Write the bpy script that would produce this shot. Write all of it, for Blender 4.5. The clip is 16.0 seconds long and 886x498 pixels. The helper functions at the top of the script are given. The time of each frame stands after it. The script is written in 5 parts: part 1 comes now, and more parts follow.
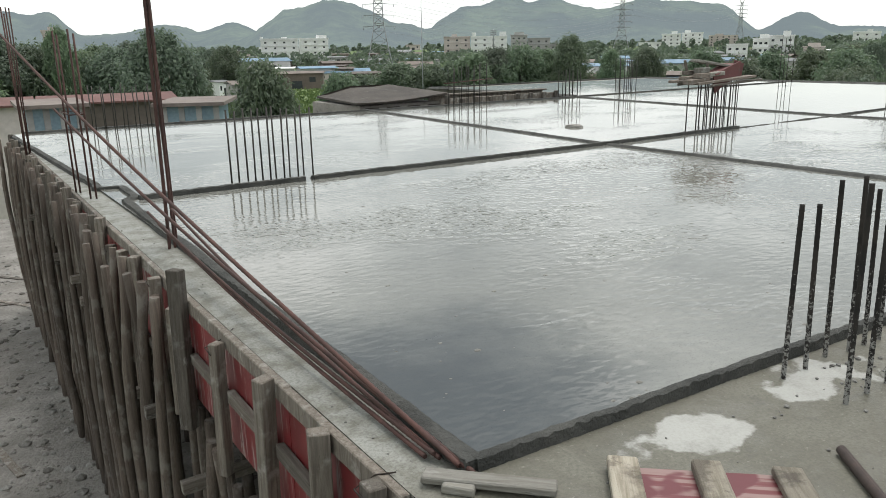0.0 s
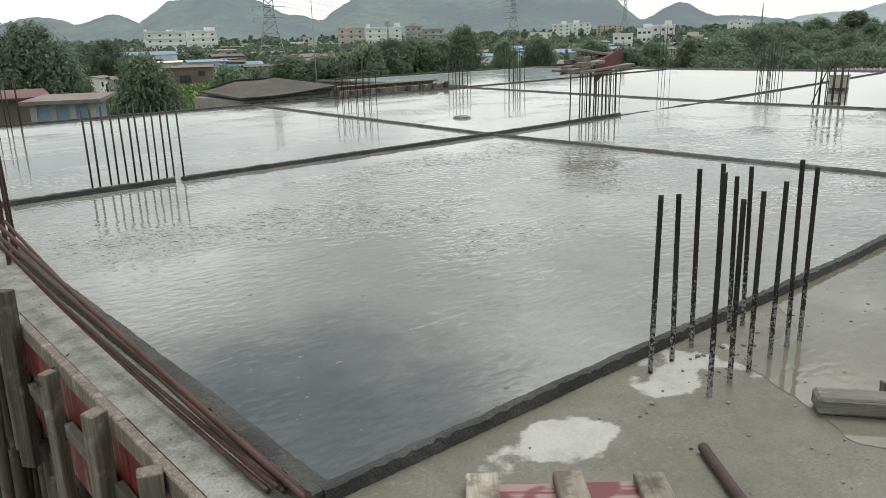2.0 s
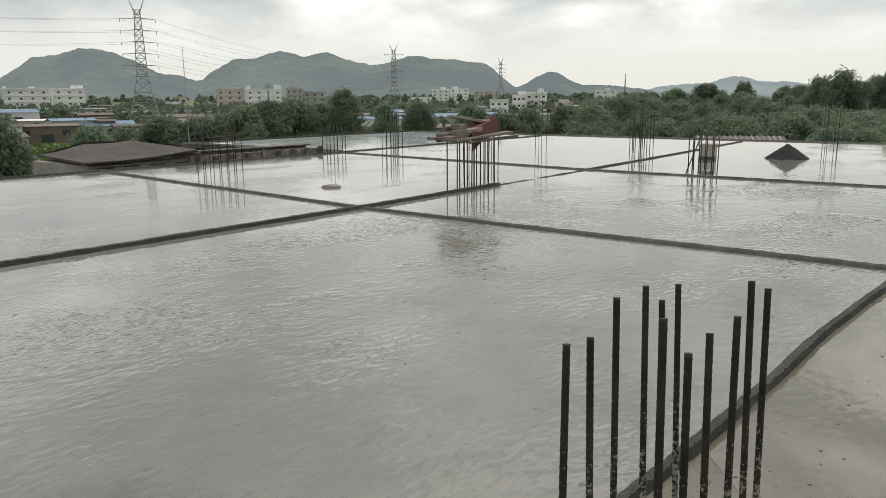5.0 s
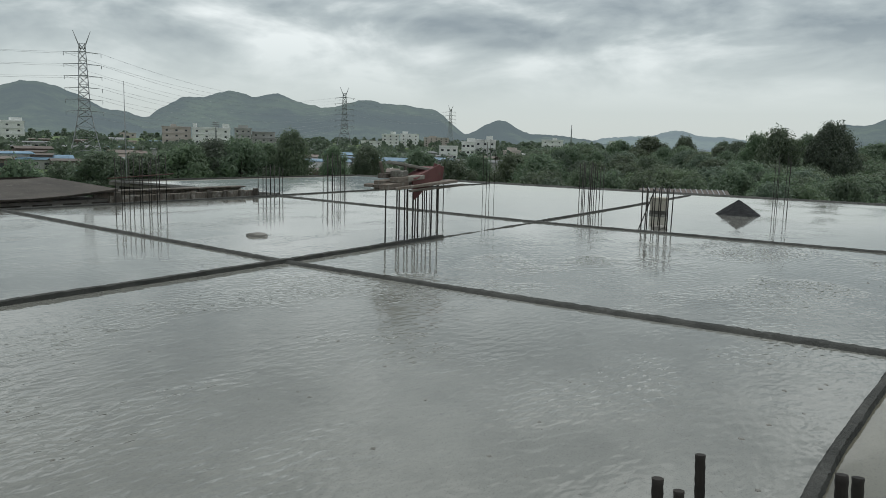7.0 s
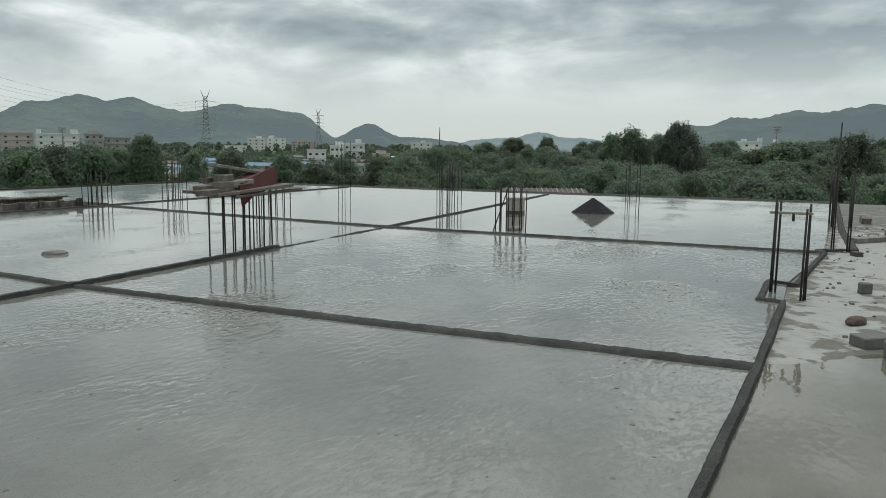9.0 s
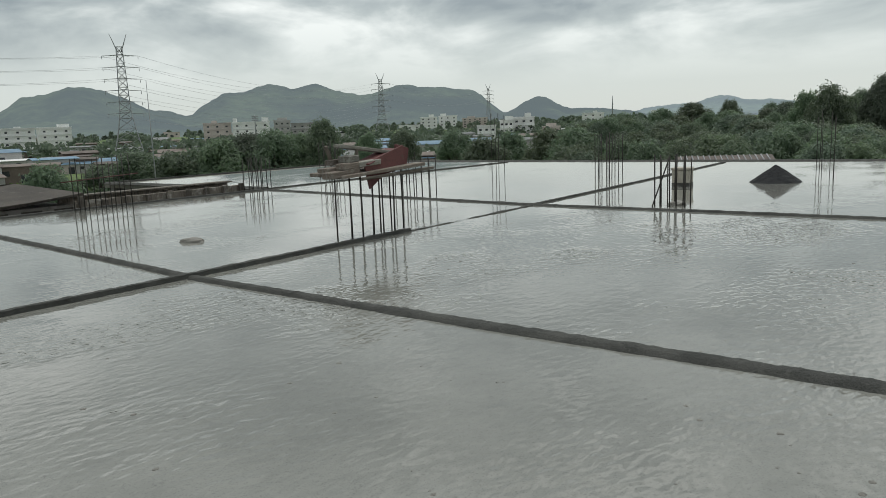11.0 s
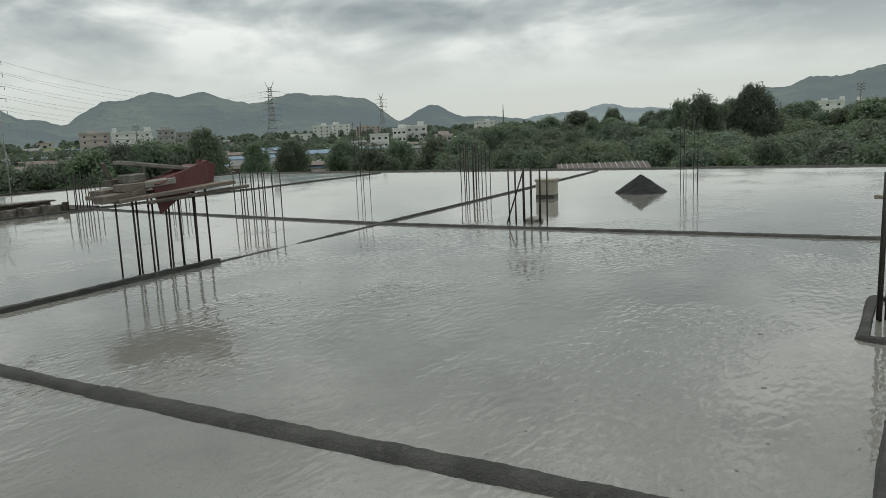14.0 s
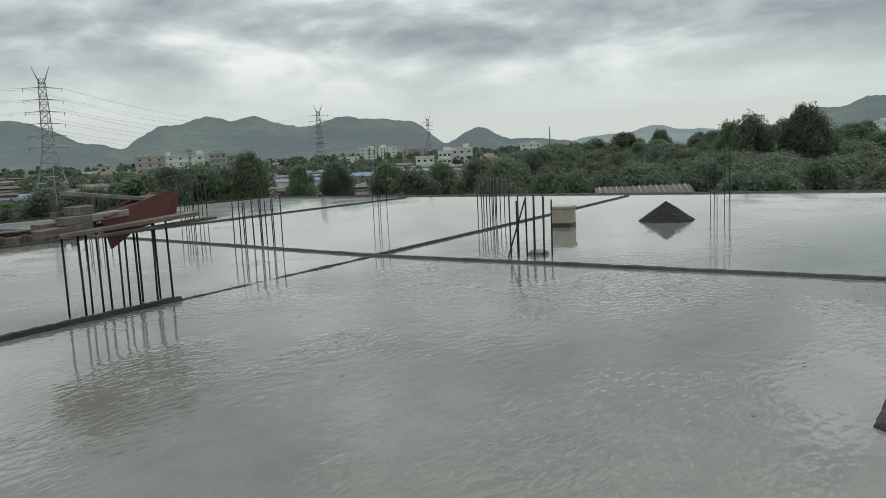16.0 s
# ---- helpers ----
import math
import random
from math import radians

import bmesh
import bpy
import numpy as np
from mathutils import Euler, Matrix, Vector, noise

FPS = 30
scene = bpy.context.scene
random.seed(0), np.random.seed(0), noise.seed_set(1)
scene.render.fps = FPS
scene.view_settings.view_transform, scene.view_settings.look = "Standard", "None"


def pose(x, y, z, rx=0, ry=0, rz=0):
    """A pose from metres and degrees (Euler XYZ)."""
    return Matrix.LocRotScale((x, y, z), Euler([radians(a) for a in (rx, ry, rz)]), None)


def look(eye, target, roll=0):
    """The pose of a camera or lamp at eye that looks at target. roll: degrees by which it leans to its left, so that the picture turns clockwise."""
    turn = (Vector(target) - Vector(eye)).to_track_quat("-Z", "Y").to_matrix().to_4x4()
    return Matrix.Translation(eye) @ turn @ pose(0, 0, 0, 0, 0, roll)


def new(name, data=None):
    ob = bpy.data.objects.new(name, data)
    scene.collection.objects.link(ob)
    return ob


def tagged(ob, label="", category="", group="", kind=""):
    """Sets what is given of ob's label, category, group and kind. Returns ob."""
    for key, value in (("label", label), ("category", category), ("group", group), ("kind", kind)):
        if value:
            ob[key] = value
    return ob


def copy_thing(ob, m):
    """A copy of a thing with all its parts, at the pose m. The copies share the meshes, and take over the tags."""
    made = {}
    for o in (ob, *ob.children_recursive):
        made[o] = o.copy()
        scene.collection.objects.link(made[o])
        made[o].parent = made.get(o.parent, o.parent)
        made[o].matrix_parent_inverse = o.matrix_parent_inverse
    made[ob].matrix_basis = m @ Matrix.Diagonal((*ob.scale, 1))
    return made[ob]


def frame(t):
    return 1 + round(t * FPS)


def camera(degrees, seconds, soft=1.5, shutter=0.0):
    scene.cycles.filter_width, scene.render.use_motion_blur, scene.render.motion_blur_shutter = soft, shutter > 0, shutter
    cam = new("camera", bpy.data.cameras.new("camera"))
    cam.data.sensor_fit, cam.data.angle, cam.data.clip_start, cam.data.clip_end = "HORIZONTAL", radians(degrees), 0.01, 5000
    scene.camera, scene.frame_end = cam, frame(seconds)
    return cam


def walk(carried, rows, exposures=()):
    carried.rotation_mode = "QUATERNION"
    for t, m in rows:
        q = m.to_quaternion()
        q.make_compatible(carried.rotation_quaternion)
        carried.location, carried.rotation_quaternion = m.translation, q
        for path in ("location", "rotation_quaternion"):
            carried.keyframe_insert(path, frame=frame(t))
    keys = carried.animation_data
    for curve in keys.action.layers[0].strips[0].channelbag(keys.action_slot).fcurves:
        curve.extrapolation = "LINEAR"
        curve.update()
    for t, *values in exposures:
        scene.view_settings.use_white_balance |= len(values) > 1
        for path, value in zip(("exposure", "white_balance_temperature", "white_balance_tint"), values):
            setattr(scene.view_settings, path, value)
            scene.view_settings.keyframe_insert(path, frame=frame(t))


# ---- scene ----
cam = camera(62.1, 16.0, soft=0.75)
PATH = [
    (0, (-0.246, 0.135, 1.721), (0.828, 1.74, 1.202), -1.0),
    (0.5, (-0.235, 0.146, 1.717), (0.895, 1.706, 1.178), -0.8),
    (1, (-0.185, 0.17, 1.713), (0.98, 1.683, 1.117), -0.9),
    (1.5, (-0.045, 0.19, 1.718), (1.152, 1.679, 1.125), -1.8),
    (2, (0.122, 0.195, 1.709), (1.397, 1.637, 1.163), -1.5),
    (2.5, (0.246, 0.285, 1.696), (1.596, 1.647, 1.129), -1.2),
    (3, (0.4, 0.511, 1.717), (1.811, 1.835, 1.211), -0.8),
    (3.5, (0.51, 0.635, 1.718), (1.963, 1.927, 1.249), -0.6),
    (4, (0.789, 0.727, 1.708), (2.195, 2.049, 1.184), -1.4),
    (4.5, (1.038, 0.857, 1.727), (2.509, 2.135, 1.275), -0.9),
    (7, (2.415, 1.691, 1.735), (4.035, 2.831, 1.462), 1.4),
    (7.5, (2.72, 1.761, 1.68), (4.446, 2.743, 1.441), 1.0),
    (8, (3.05, 1.697, 1.705), (4.795, 2.644, 1.469), -0.2),
    (8.5, (3.383, 1.742, 1.674), (5.156, 2.629, 1.415), -1.2),
    (9, (3.684, 1.827, 1.682), (5.478, 2.673, 1.423), 0.6),
    (9.5, (4.027, 1.83, 1.679), (5.753, 2.795, 1.382), 0.1),
    (10, (4.336, 1.862, 1.674), (5.918, 3.027, 1.302), -0.4),
    (12.5, (5.897, 2.017, 1.611), (7.429, 3.28, 1.366), -3.5),
    (13, (6.211, 1.934, 1.651), (7.765, 3.166, 1.392), -3.4),
    (13.5, (6.603, 2.039, 1.618), (8.234, 3.156, 1.312), -2.7),
    (14, (6.879, 2.039, 1.642), (8.577, 3.048, 1.331), -2.5),
    (14.5, (7.21, 1.887, 1.651), (8.906, 2.911, 1.377), -3.7),
    (15, (7.501, 1.854, 1.649), (9.151, 2.959, 1.408), -4.1),
    (15.5, (7.863, 1.912, 1.677), (9.499, 3.035, 1.427), -3.2),
    (16, (8.193, 1.852, 1.662), (9.833, 2.97, 1.415), -2.7),
]
EXPOSURES = ((0, 0.8, 6600, 12), (2.5, 0.66, 6650, 12), (4.7, 0.46, 6950, 14), (6.8, 0.0, 6350, 9), (9.0, 0.03, 6380, 7), (9.6, 0.08, 6650, 10), (10.0, 0.22, 6850, 9), (10.4, 0.18, 6700, 9), (12.4, 0.06, 6450, 8), (13.5, 0.06, 6550, 8), (14.2, 0.0, 6650, 9), (15.5, 0.02, 6550, 8), (16, 0.02, 6500, 8))
walk(cam, [(t, look(eye, target, roll)) for t, eye, target, roll in PATH], EXPOSURES)

# ---------------------------------------------------------------- light
SUN_AZ, SUN_EL = 14.0, 67.0
world = bpy.data.worlds.new("overcast_sky")
scene.world = world
world.use_nodes = True
wn, wl = world.node_tree.nodes, world.node_tree.links
wn.clear()
w_out = wn.new("ShaderNodeOutputWorld")
w_bg = wn.new("ShaderNodeBackground")
w_sky = wn.new("ShaderNodeTexSky")
w_sky.sky_type, w_sky.sun_disc = "NISHITA", False
w_sky.sun_elevation, w_sky.sun_rotation = radians(SUN_EL), radians(90 - SUN_AZ)
w_dim = wn.new("ShaderNodeVectorMath")
w_dim.operation = "SCALE"
w_dim.inputs["Scale"].default_value = 0.09
wl.new(w_sky.outputs[0], w_dim.inputs[0])
w_tc = wn.new("ShaderNodeTexCoord")
w_sep = wn.new("ShaderNodeSeparateXYZ")
wl.new(w_tc.outputs["Generated"], w_sep.inputs[0])


def wmath(op, a, b=None):
    n = wn.new("ShaderNodeMath")
    n.operation = op
    for i, v in enumerate((a, b)):
        if v is None:
            continue
        if isinstance(v, (int, float)):
            n.inputs[i].default_value = v
        else:
            wl.new(v, n.inputs[i])
    return n.outputs[0]


def cloud_noise(scale, detail, rough, shift, distortion=0.0):
    m = wn.new("ShaderNodeMapping")
    m.inputs["Location"].default_value = shift
    m.inputs["Scale"].default_value = (1.0, 1.0, 2.7)
    wl.new(w_tc.outputs["Generated"], m.inputs[0])
    n = wn.new("ShaderNodeTexNoise")
    n.inputs["Scale"].default_value, n.inputs["Detail"].default_value = scale, detail
    n.inputs["Roughness"].default_value = rough
    n.inputs["Distortion"].default_value = distortion
    wl.new(m.outputs[0], n.inputs["Vector"])
    return n.outputs["Fac"]


w_n1 = cloud_noise(2.3, 6, 0.5, (3.1, 7.7, 0.4), 0.35)
w_n2 = cloud_noise(6.0, 6, 0.52, (11.0, 2.0, 1.3), 0.4)
w_n = wmath("ADD", wmath("MULTIPLY", w_n1, 0.62), wmath("MULTIPLY", w_n2, 0.38))
w_ramp = wn.new("ShaderNodeValToRGB")
w_ramp.color_ramp.elements[0].position, w_ramp.color_ramp.elements[0].color = 0.42, (0.27, 0.305, 0.315, 1)
w_ramp.color_ramp.elements[1].position, w_ramp.color_ramp.elements[1].color = 0.575, (0.88, 0.905, 0.875, 1)
e = w_ramp.color_ramp.elements.new(0.49)
e.color = (0.465, 0.505, 0.495, 1)
wl.new(w_n, w_ramp.inputs[0])
# near the skyline the cloud deck closes to an even pale grey
w_low = wn.new("ShaderNodeMapRange")
w_low.inputs["From Min"].default_value, w_low.inputs["From Max"].default_value = 0.05, 0.15
wl.new(w_sep.outputs[2], w_low.inputs["Value"])
w_mix1 = wn.new("ShaderNodeMix")
w_mix1.data_type = "RGBA"
w_mix1.inputs["A"].default_value = (0.585, 0.625, 0.61, 1)
wl.new(w_low.outputs[0], w_mix1.inputs["Factor"])
wl.new(w_ramp.outputs[0], w_mix1.inputs["B"])
w_mix2 = wn.new("ShaderNodeMix")
w_mix2.data_type = "RGBA"
w_mix2.inputs["Factor"].default_value = 0.86
wl.new(w_dim.outputs[0], w_mix2.inputs["A"])
wl.new(w_mix1.outputs["Result"], w_mix2.inputs["B"])
# the hidden sun brightens the deck round it
w_dot = wn.new("ShaderNodeVectorMath")
w_dot.operation = "DOT_PRODUCT"
wl.new(w_tc.outputs["Generated"], w_dot.inputs[0])
w_dot.inputs[1].default_value = (math.cos(radians(SUN_AZ)) * math.cos(radians(SUN_EL)), math.sin(radians(SUN_AZ)) * math.cos(radians(SUN_EL)), math.sin(radians(SUN_EL)))
w_glow = wn.new("ShaderNodeMapRange")
w_glow.interpolation_type = "SMOOTHSTEP"
for k, x in zip(("From Min", "From Max", "To Min", "To Max"), (0.6, 1.0, 1.0, 1.6)):
    w_glow.inputs[k].default_value = x
wl.new(w_dot.outputs["Value"], w_glow.inputs["Value"])
w_lit = wn.new("ShaderNodeVectorMath")
w_lit.operation = "SCALE"
wl.new(w_mix2.outputs["Result"], w_lit.inputs[0])
wl.new(w_glow.outputs[0], w_lit.inputs["Scale"])
wl.new(w_lit.outputs[0], w_bg.inputs[0])
w_bg.inputs[1].default_value = 1.07
wl.new(w_bg.outputs[0], w_out.inputs[0])
sun_data = bpy.data.lights.new("sun", "SUN")
sun_data.energy, sun_data.angle, sun_data.color = 1.15, radians(34), (1.0, 0.97, 0.92)
sun = new("sun", sun_data)
sun.matrix_world = look((0, 0, 0), (-math.cos(radians(SUN_AZ)) * math.cos(radians(SUN_EL)), -math.sin(radians(SUN_AZ)) * math.cos(radians(SUN_EL)), -math.sin(radians(SUN_EL))))


# ---------------------------------------------------------------- materials
class Nodes:
    """A material's node tree with short calls."""

    def __init__(self, name, rough=0.8, metal=0.0):
        self.mat = bpy.data.materials.new(name)
        self.mat.use_nodes = True
        self.t = self.mat.node_tree
        self.b = self.t.nodes["Principled BSDF"]
        self.b.inputs["Roughness"].default_value = rough
        self.b.inputs["Metallic"].default_value = metal
        self.tc = self.t.nodes.new("ShaderNodeTexCoord")

    def put(self, socket, v):
        if isinstance(v, (int, float)):
            socket.default_value = v
        elif isinstance(v, (tuple, list)):
            socket.default_value = (*v, 1) if len(v) == 3 and len(socket.default_value) == 4 else v
        else:
            self.t.links.new(v, socket)

    def coords(self, scale=(1, 1, 1), shift=(0, 0, 0), rot=(0, 0, 0)):
        m = self.t.nodes.new("ShaderNodeMapping")
        m.inputs["Scale"].default_value, m.inputs["Location"].default_value, m.inputs["Rotation"].default_value = scale, shift, rot
        self.t.links.new(self.tc.outputs["Object"], m.inputs[0])
        return m.outputs[0]

    def noise(self, scale, detail=4, rough=0.55, vec=None, distortion=0.0):
        n = self.t.nodes.new("ShaderNodeTexNoise")
        n.inputs["Scale"].default_value, n.inputs["Detail"].default_value = scale, detail
        n.inputs["Roughness"].default_value, n.inputs["Distortion"].default_value = rough, distortion
        self.put(n.inputs["Vector"], vec if vec is not None else self.tc.outputs["Object"])
        return n.outputs["Fac"]

    def ramp(self, v, *stops):
        r = self.t.nodes.new("ShaderNodeValToRGB")
        self.put(r.inputs[0], v)
        el = r.color_ramp.elements
        for i, (p, c) in enumerate(stops):
            x = el[i] if i < 2 else el.new(p)
            x.position, x.color = p, ((c, c, c, 1) if isinstance(c, (int, float)) else (*c, 1))
        return r.outputs[0]

    def step(self, v, a, b, lo=0.0, hi=1.0):
        n = self.t.nodes.new("ShaderNodeMapRange")
        n.interpolation_type = "SMOOTHSTEP"
        self.put(n.inputs["Value"], v)
        for k, x in zip(("From Min", "From Max", "To Min", "To Max"), (a, b, lo, hi)):
            n.inputs[k].default_value = x
        return n.outputs[0]

    def math(self, op, a, b=0.0):
        n = self.t.nodes.new("ShaderNodeMath")
        n.operation = op
        self.put(n.inputs[0], a)
        self.put(n.inputs[1], b)
        return n.outputs[0]

    def mix(self, fac, a, b, mode="MIX"):
        n = self.t.nodes.new("ShaderNodeMix")
        n.data_type, n.blend_type = "RGBA", mode
        self.put(n.inputs["Factor"], fac)
        self.put(n.inputs["A"], a)
        self.put(n.inputs["B"], b)
        return n.outputs["Result"]

    def random(self):
        return self.t.nodes.new("ShaderNodeObjectInfo").outputs["Random"]

    def island(self):
        return self.t.nodes.new("ShaderNodeNewGeometry").outputs["Random Per Island"]

    def vary(self, col, by, value, hue=0.0):
        h = self.t.nodes.new("ShaderNodeHueSaturation")
        self.put(h.inputs["Value"], self.step(by, 0, 1, 1 - value, 1 + value))
        if hue:
            self.put(h.inputs["Hue"], self.step(by, 0, 1, 0.5 - hue, 0.5 + hue))
        self.put(h.inputs["Color"], col)
        return h.outputs[0]

    def bump(self, height, strength=0.4, dist=0.01):
        n = self.t.nodes.new("ShaderNodeBump")
        n.inputs["Strength"].default_value, n.inputs["Distance"].default_value = strength, dist
        self.put(n.inputs["Height"], height)
        self.t.links.new(n.outputs[0], self.b.inputs["Normal"])

    def done(self, col=None, rough=None):
        if col is not None:
            self.put(self.b.inputs["Base Color"], col)
        if rough is not None:
            self.put(self.b.inputs["Roughness"], rough)
        return self.mat


def grainy(name, c1, c2, rough=0.85, big=1.2, fine=40, bump=0.3, dist=0.006, per_object=0.12, metal=0.0, third=None):
    n = Nodes(name, rough, metal)
    col = n.mix(n.step(n.noise(big, 5), 0.3, 0.7), c1, c2)
    f = n.noise(fine, 4, 0.6)
    col = n.mix(n.step(f, 0.25, 0.75, 0, 0.45), col, tuple(v * 0.55 for v in c1))
    if third is not None:
        col = n.mix(n.step(n.noise(big * 3.3, 6, 0.65), 0.58, 0.66, 0, 0.8), col, third)
    if per_object:
        col = n.vary(col, n.random(), per_object)
    n.bump(f, bump, dist)
    return n.done(col)


def wood(name, c1, c2, dirt, along=(14, 14, 0.9), per_object=0.3):
    """Weathered sawn timber, the grain along z."""
    n = Nodes(name, 0.88)
    g = n.noise(3.0, 6, 0.65, n.coords(along), 0.6)
    col = n.mix(n.step(g, 0.3, 0.7), c1, c2)
    col = n.mix(n.step(n.noise(5, 5, 0.6), 0.52, 0.66, 0, 0.75), col, dirt)
    f = n.noise(6, 5, 0.7, n.coords((30, 30, 1.6)))
    col = n.mix(n.step(f, 0.62, 0.7, 0, 0.6), col, tuple(v * 0.3 for v in c1))
    col = n.vary(col, n.random(), per_object)
    col = n.mix(n.step(n.noise(2.2, 6, 0.7, n.coords((3, 3, 1.2), shift=(7, 3, 1))), 0.55, 0.63, 0, 0.55), col, dirt)
    n.bump(n.math("ADD", f, n.noise(18, 5, 0.7)), 0.8, 0.008)
    return n.done(col)


# slab: pale cured cement with damp stains and chalky patches
def slab_material():
    n = Nodes("cured_concrete", 0.8)
    big = n.noise(0.55, 6, 0.6)
    mid = n.noise(3.2, 6, 0.62)
    fine = n.noise(60, 4, 0.65)
    col = n.mix(n.step(big, 0.35, 0.65), (0.104, 0.099, 0.075), (0.156, 0.15, 0.117))
    col = n.mix(n.step(mid, 0.5, 0.62, 0, 0.55), col, (0.185, 0.18, 0.152))
    col = n.mix(n.step(n.noise(7, 6, 0.7), 0.56, 0.66, 0, 0.5), col, (0.09, 0.087, 0.075))
    sep = n.t.nodes.new("ShaderNodeSeparateXYZ")
    n.put(sep.inputs[0], n.tc.outputs["Object"])
    wob = n.math("MULTIPLY", n.math("SUBTRACT", n.noise(3.4, 5, 0.55), 0.5), 3.4)
    chalk = None
    for cx, cy, rx, ry in ((2.36, 2.02, 0.36, 0.17), (3.42, 2.0, 0.42, 0.2), (12.6, 1.35, 1.5, 0.5), (10.6, 1.72, 1.1, 0.26), (17.5, 0.2, 6.0, 1.35), (14.6, 1.1, 1.6, 0.45)):
        dx = n.math("DIVIDE", n.math("SUBTRACT", sep.outputs[0], cx), rx)
        dy = n.math("DIVIDE", n.math("SUBTRACT", sep.outputs[1], cy), ry)
        d = n.math("SQRT", n.math("ADD", n.math("MULTIPLY", dx, dx), n.math("MULTIPLY", dy, dy)))
        d = n.math("ADD", d, wob)
        m = n.step(d, 0.66, 0.95, 1.0, 0.0)
        chalk = m if chalk is None else n.math("MAXIMUM", chalk, m)
    chalk = n.math("MULTIPLY", chalk, n.step(n.noise(6, 3, 0.5), 0.3, 0.6, 0.7, 0.95))
    col = n.mix(chalk, col, (0.38, 0.38, 0.355))
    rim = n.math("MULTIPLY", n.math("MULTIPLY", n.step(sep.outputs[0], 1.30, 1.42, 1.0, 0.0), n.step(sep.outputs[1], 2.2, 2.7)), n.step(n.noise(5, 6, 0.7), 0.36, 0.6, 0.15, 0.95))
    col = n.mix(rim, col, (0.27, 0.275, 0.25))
    col = n.mix(n.math("MULTIPLY", n.step(fine, 0.4, 0.66, 0.0, 0.42), n.math("SUBTRACT", 1.0, n.math("MULTIPLY", chalk, 0.8))), col, (0.06, 0.056, 0.044))
    col = n.mix(n.step(n.noise(34, 4, 0.75), 0.6, 0.68, 0, 0.4), col, (0.3, 0.29, 0.25))
    n.bump(n.math("ADD", fine, n.math("MULTIPLY", mid, 1.5)), 0.35, 0.008)
    return n.done(col, n.math("MAXIMUM", n.step(mid, 0.35, 0.65, 0.42, 0.85), n.math("MULTIPLY", chalk, 0.85)))


def water_material(name, c1, c2, ripple=1.0, clear=0.4):
    """Shallow ponding water: a smooth skin over the cement seen through it."""
    n = Nodes(name, 0.025)
    n.b.inputs["IOR"].default_value = 1.5
    big = n.noise(0.35, 5, 0.55)
    mot = n.noise(2.4, 6, 0.62)
    col = n.mix(n.step(big, 0.35, 0.66), c1, c2)
    col = n.mix(n.step(mot, 0.42, 0.7, 0, clear * 0.6), col, tuple(v * 0.62 for v in c1))
    col = n.mix(n.step(n.noise(26, 5, 0.7), 0.6, 0.74, 0, 0.55), col, tuple(v * 0.45 for v in c1))
    col = n.mix(n.step(n.noise(110, 3, 0.7), 0.52, 0.68, 0, 0.45), col, tuple(v * 0.4 for v in c1))
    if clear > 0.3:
        # reflection of dark sky painted in: the colour darkens towards the first corner
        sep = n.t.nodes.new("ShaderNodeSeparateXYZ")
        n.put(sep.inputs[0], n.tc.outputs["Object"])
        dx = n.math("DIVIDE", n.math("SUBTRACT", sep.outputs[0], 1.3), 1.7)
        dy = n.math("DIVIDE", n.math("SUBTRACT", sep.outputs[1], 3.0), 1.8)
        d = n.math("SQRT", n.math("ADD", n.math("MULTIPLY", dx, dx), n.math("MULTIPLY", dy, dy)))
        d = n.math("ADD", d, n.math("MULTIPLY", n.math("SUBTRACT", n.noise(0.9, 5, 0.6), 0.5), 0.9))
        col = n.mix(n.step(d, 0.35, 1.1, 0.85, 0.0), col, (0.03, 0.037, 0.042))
    # wind ripples in patches, long across the breeze
    w = n.noise(1.0, 1, 0.45, n.coords((8.0, 15.5, 1), rot=(0, 0, radians(52))), 0.15)
    w2 = n.noise(1.0, 2, 0.5, n.coords((2.6, 4.4, 1), rot=(0, 0, radians(40))), 0.1)
    patch = n.step(n.noise(0.42, 3, 0.5, n.coords((1, 1.5, 1), shift=(4, 1, 0))), 0.45, 0.64, 0.16, 0.85)
    pos = n.t.nodes.new("ShaderNodeSeparateXYZ")
    n.put(pos.inputs[0], n.tc.outputs["Object"])
    # the breeze reaches the two open ponds, the others lie sheltered
    open_air = n.math("MULTIPLY", n.step(pos.outputs[1], 6.5, 9.7, 1.0, 0.3), n.step(pos.outputs[0], 16.0, 19.0, 1.0, 0.3))
    h = n.math("ADD", n.math("MULTIPLY", n.math("MULTIPLY", w, patch), 1.05), n.math("MULTIPLY", w2, 0.05))
    n.bump(n.math("MULTIPLY", h, open_air), 0.6 * ripple, 0.03)
    return n.done(col)


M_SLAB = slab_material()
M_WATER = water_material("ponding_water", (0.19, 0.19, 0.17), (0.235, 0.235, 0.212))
M_PUDDLE = water_material("muddy_puddle", (0.135, 0.127, 0.098), (0.185, 0.174, 0.138), 0.2, 0.25)
M_BUND = grainy("damp_mortar", (0.04, 0.041, 0.037), (0.082, 0.082, 0.074), 0.9, 3.0, 60, 1.0, 0.02, 0.0, third=(0.075, 0.075, 0.068))
M_CONC = grainy("raw_concrete", (0.14, 0.138, 0.128), (0.21, 0.206, 0.19), 0.88, 1.5, 45, 0.4, 0.006, 0.1, third=(0.2, 0.19, 0.17))
M_WOOD = wood("grey_timber", (0.085, 0.071, 0.057), (0.175, 0.153, 0.128), (0.27, 0.26, 0.235), per_object=0.4)
M_POLE = wood("round_pole", (0.065, 0.05, 0.04), (0.12, 0.096, 0.077), (0.17, 0.155, 0.135), (9, 9, 0.5))
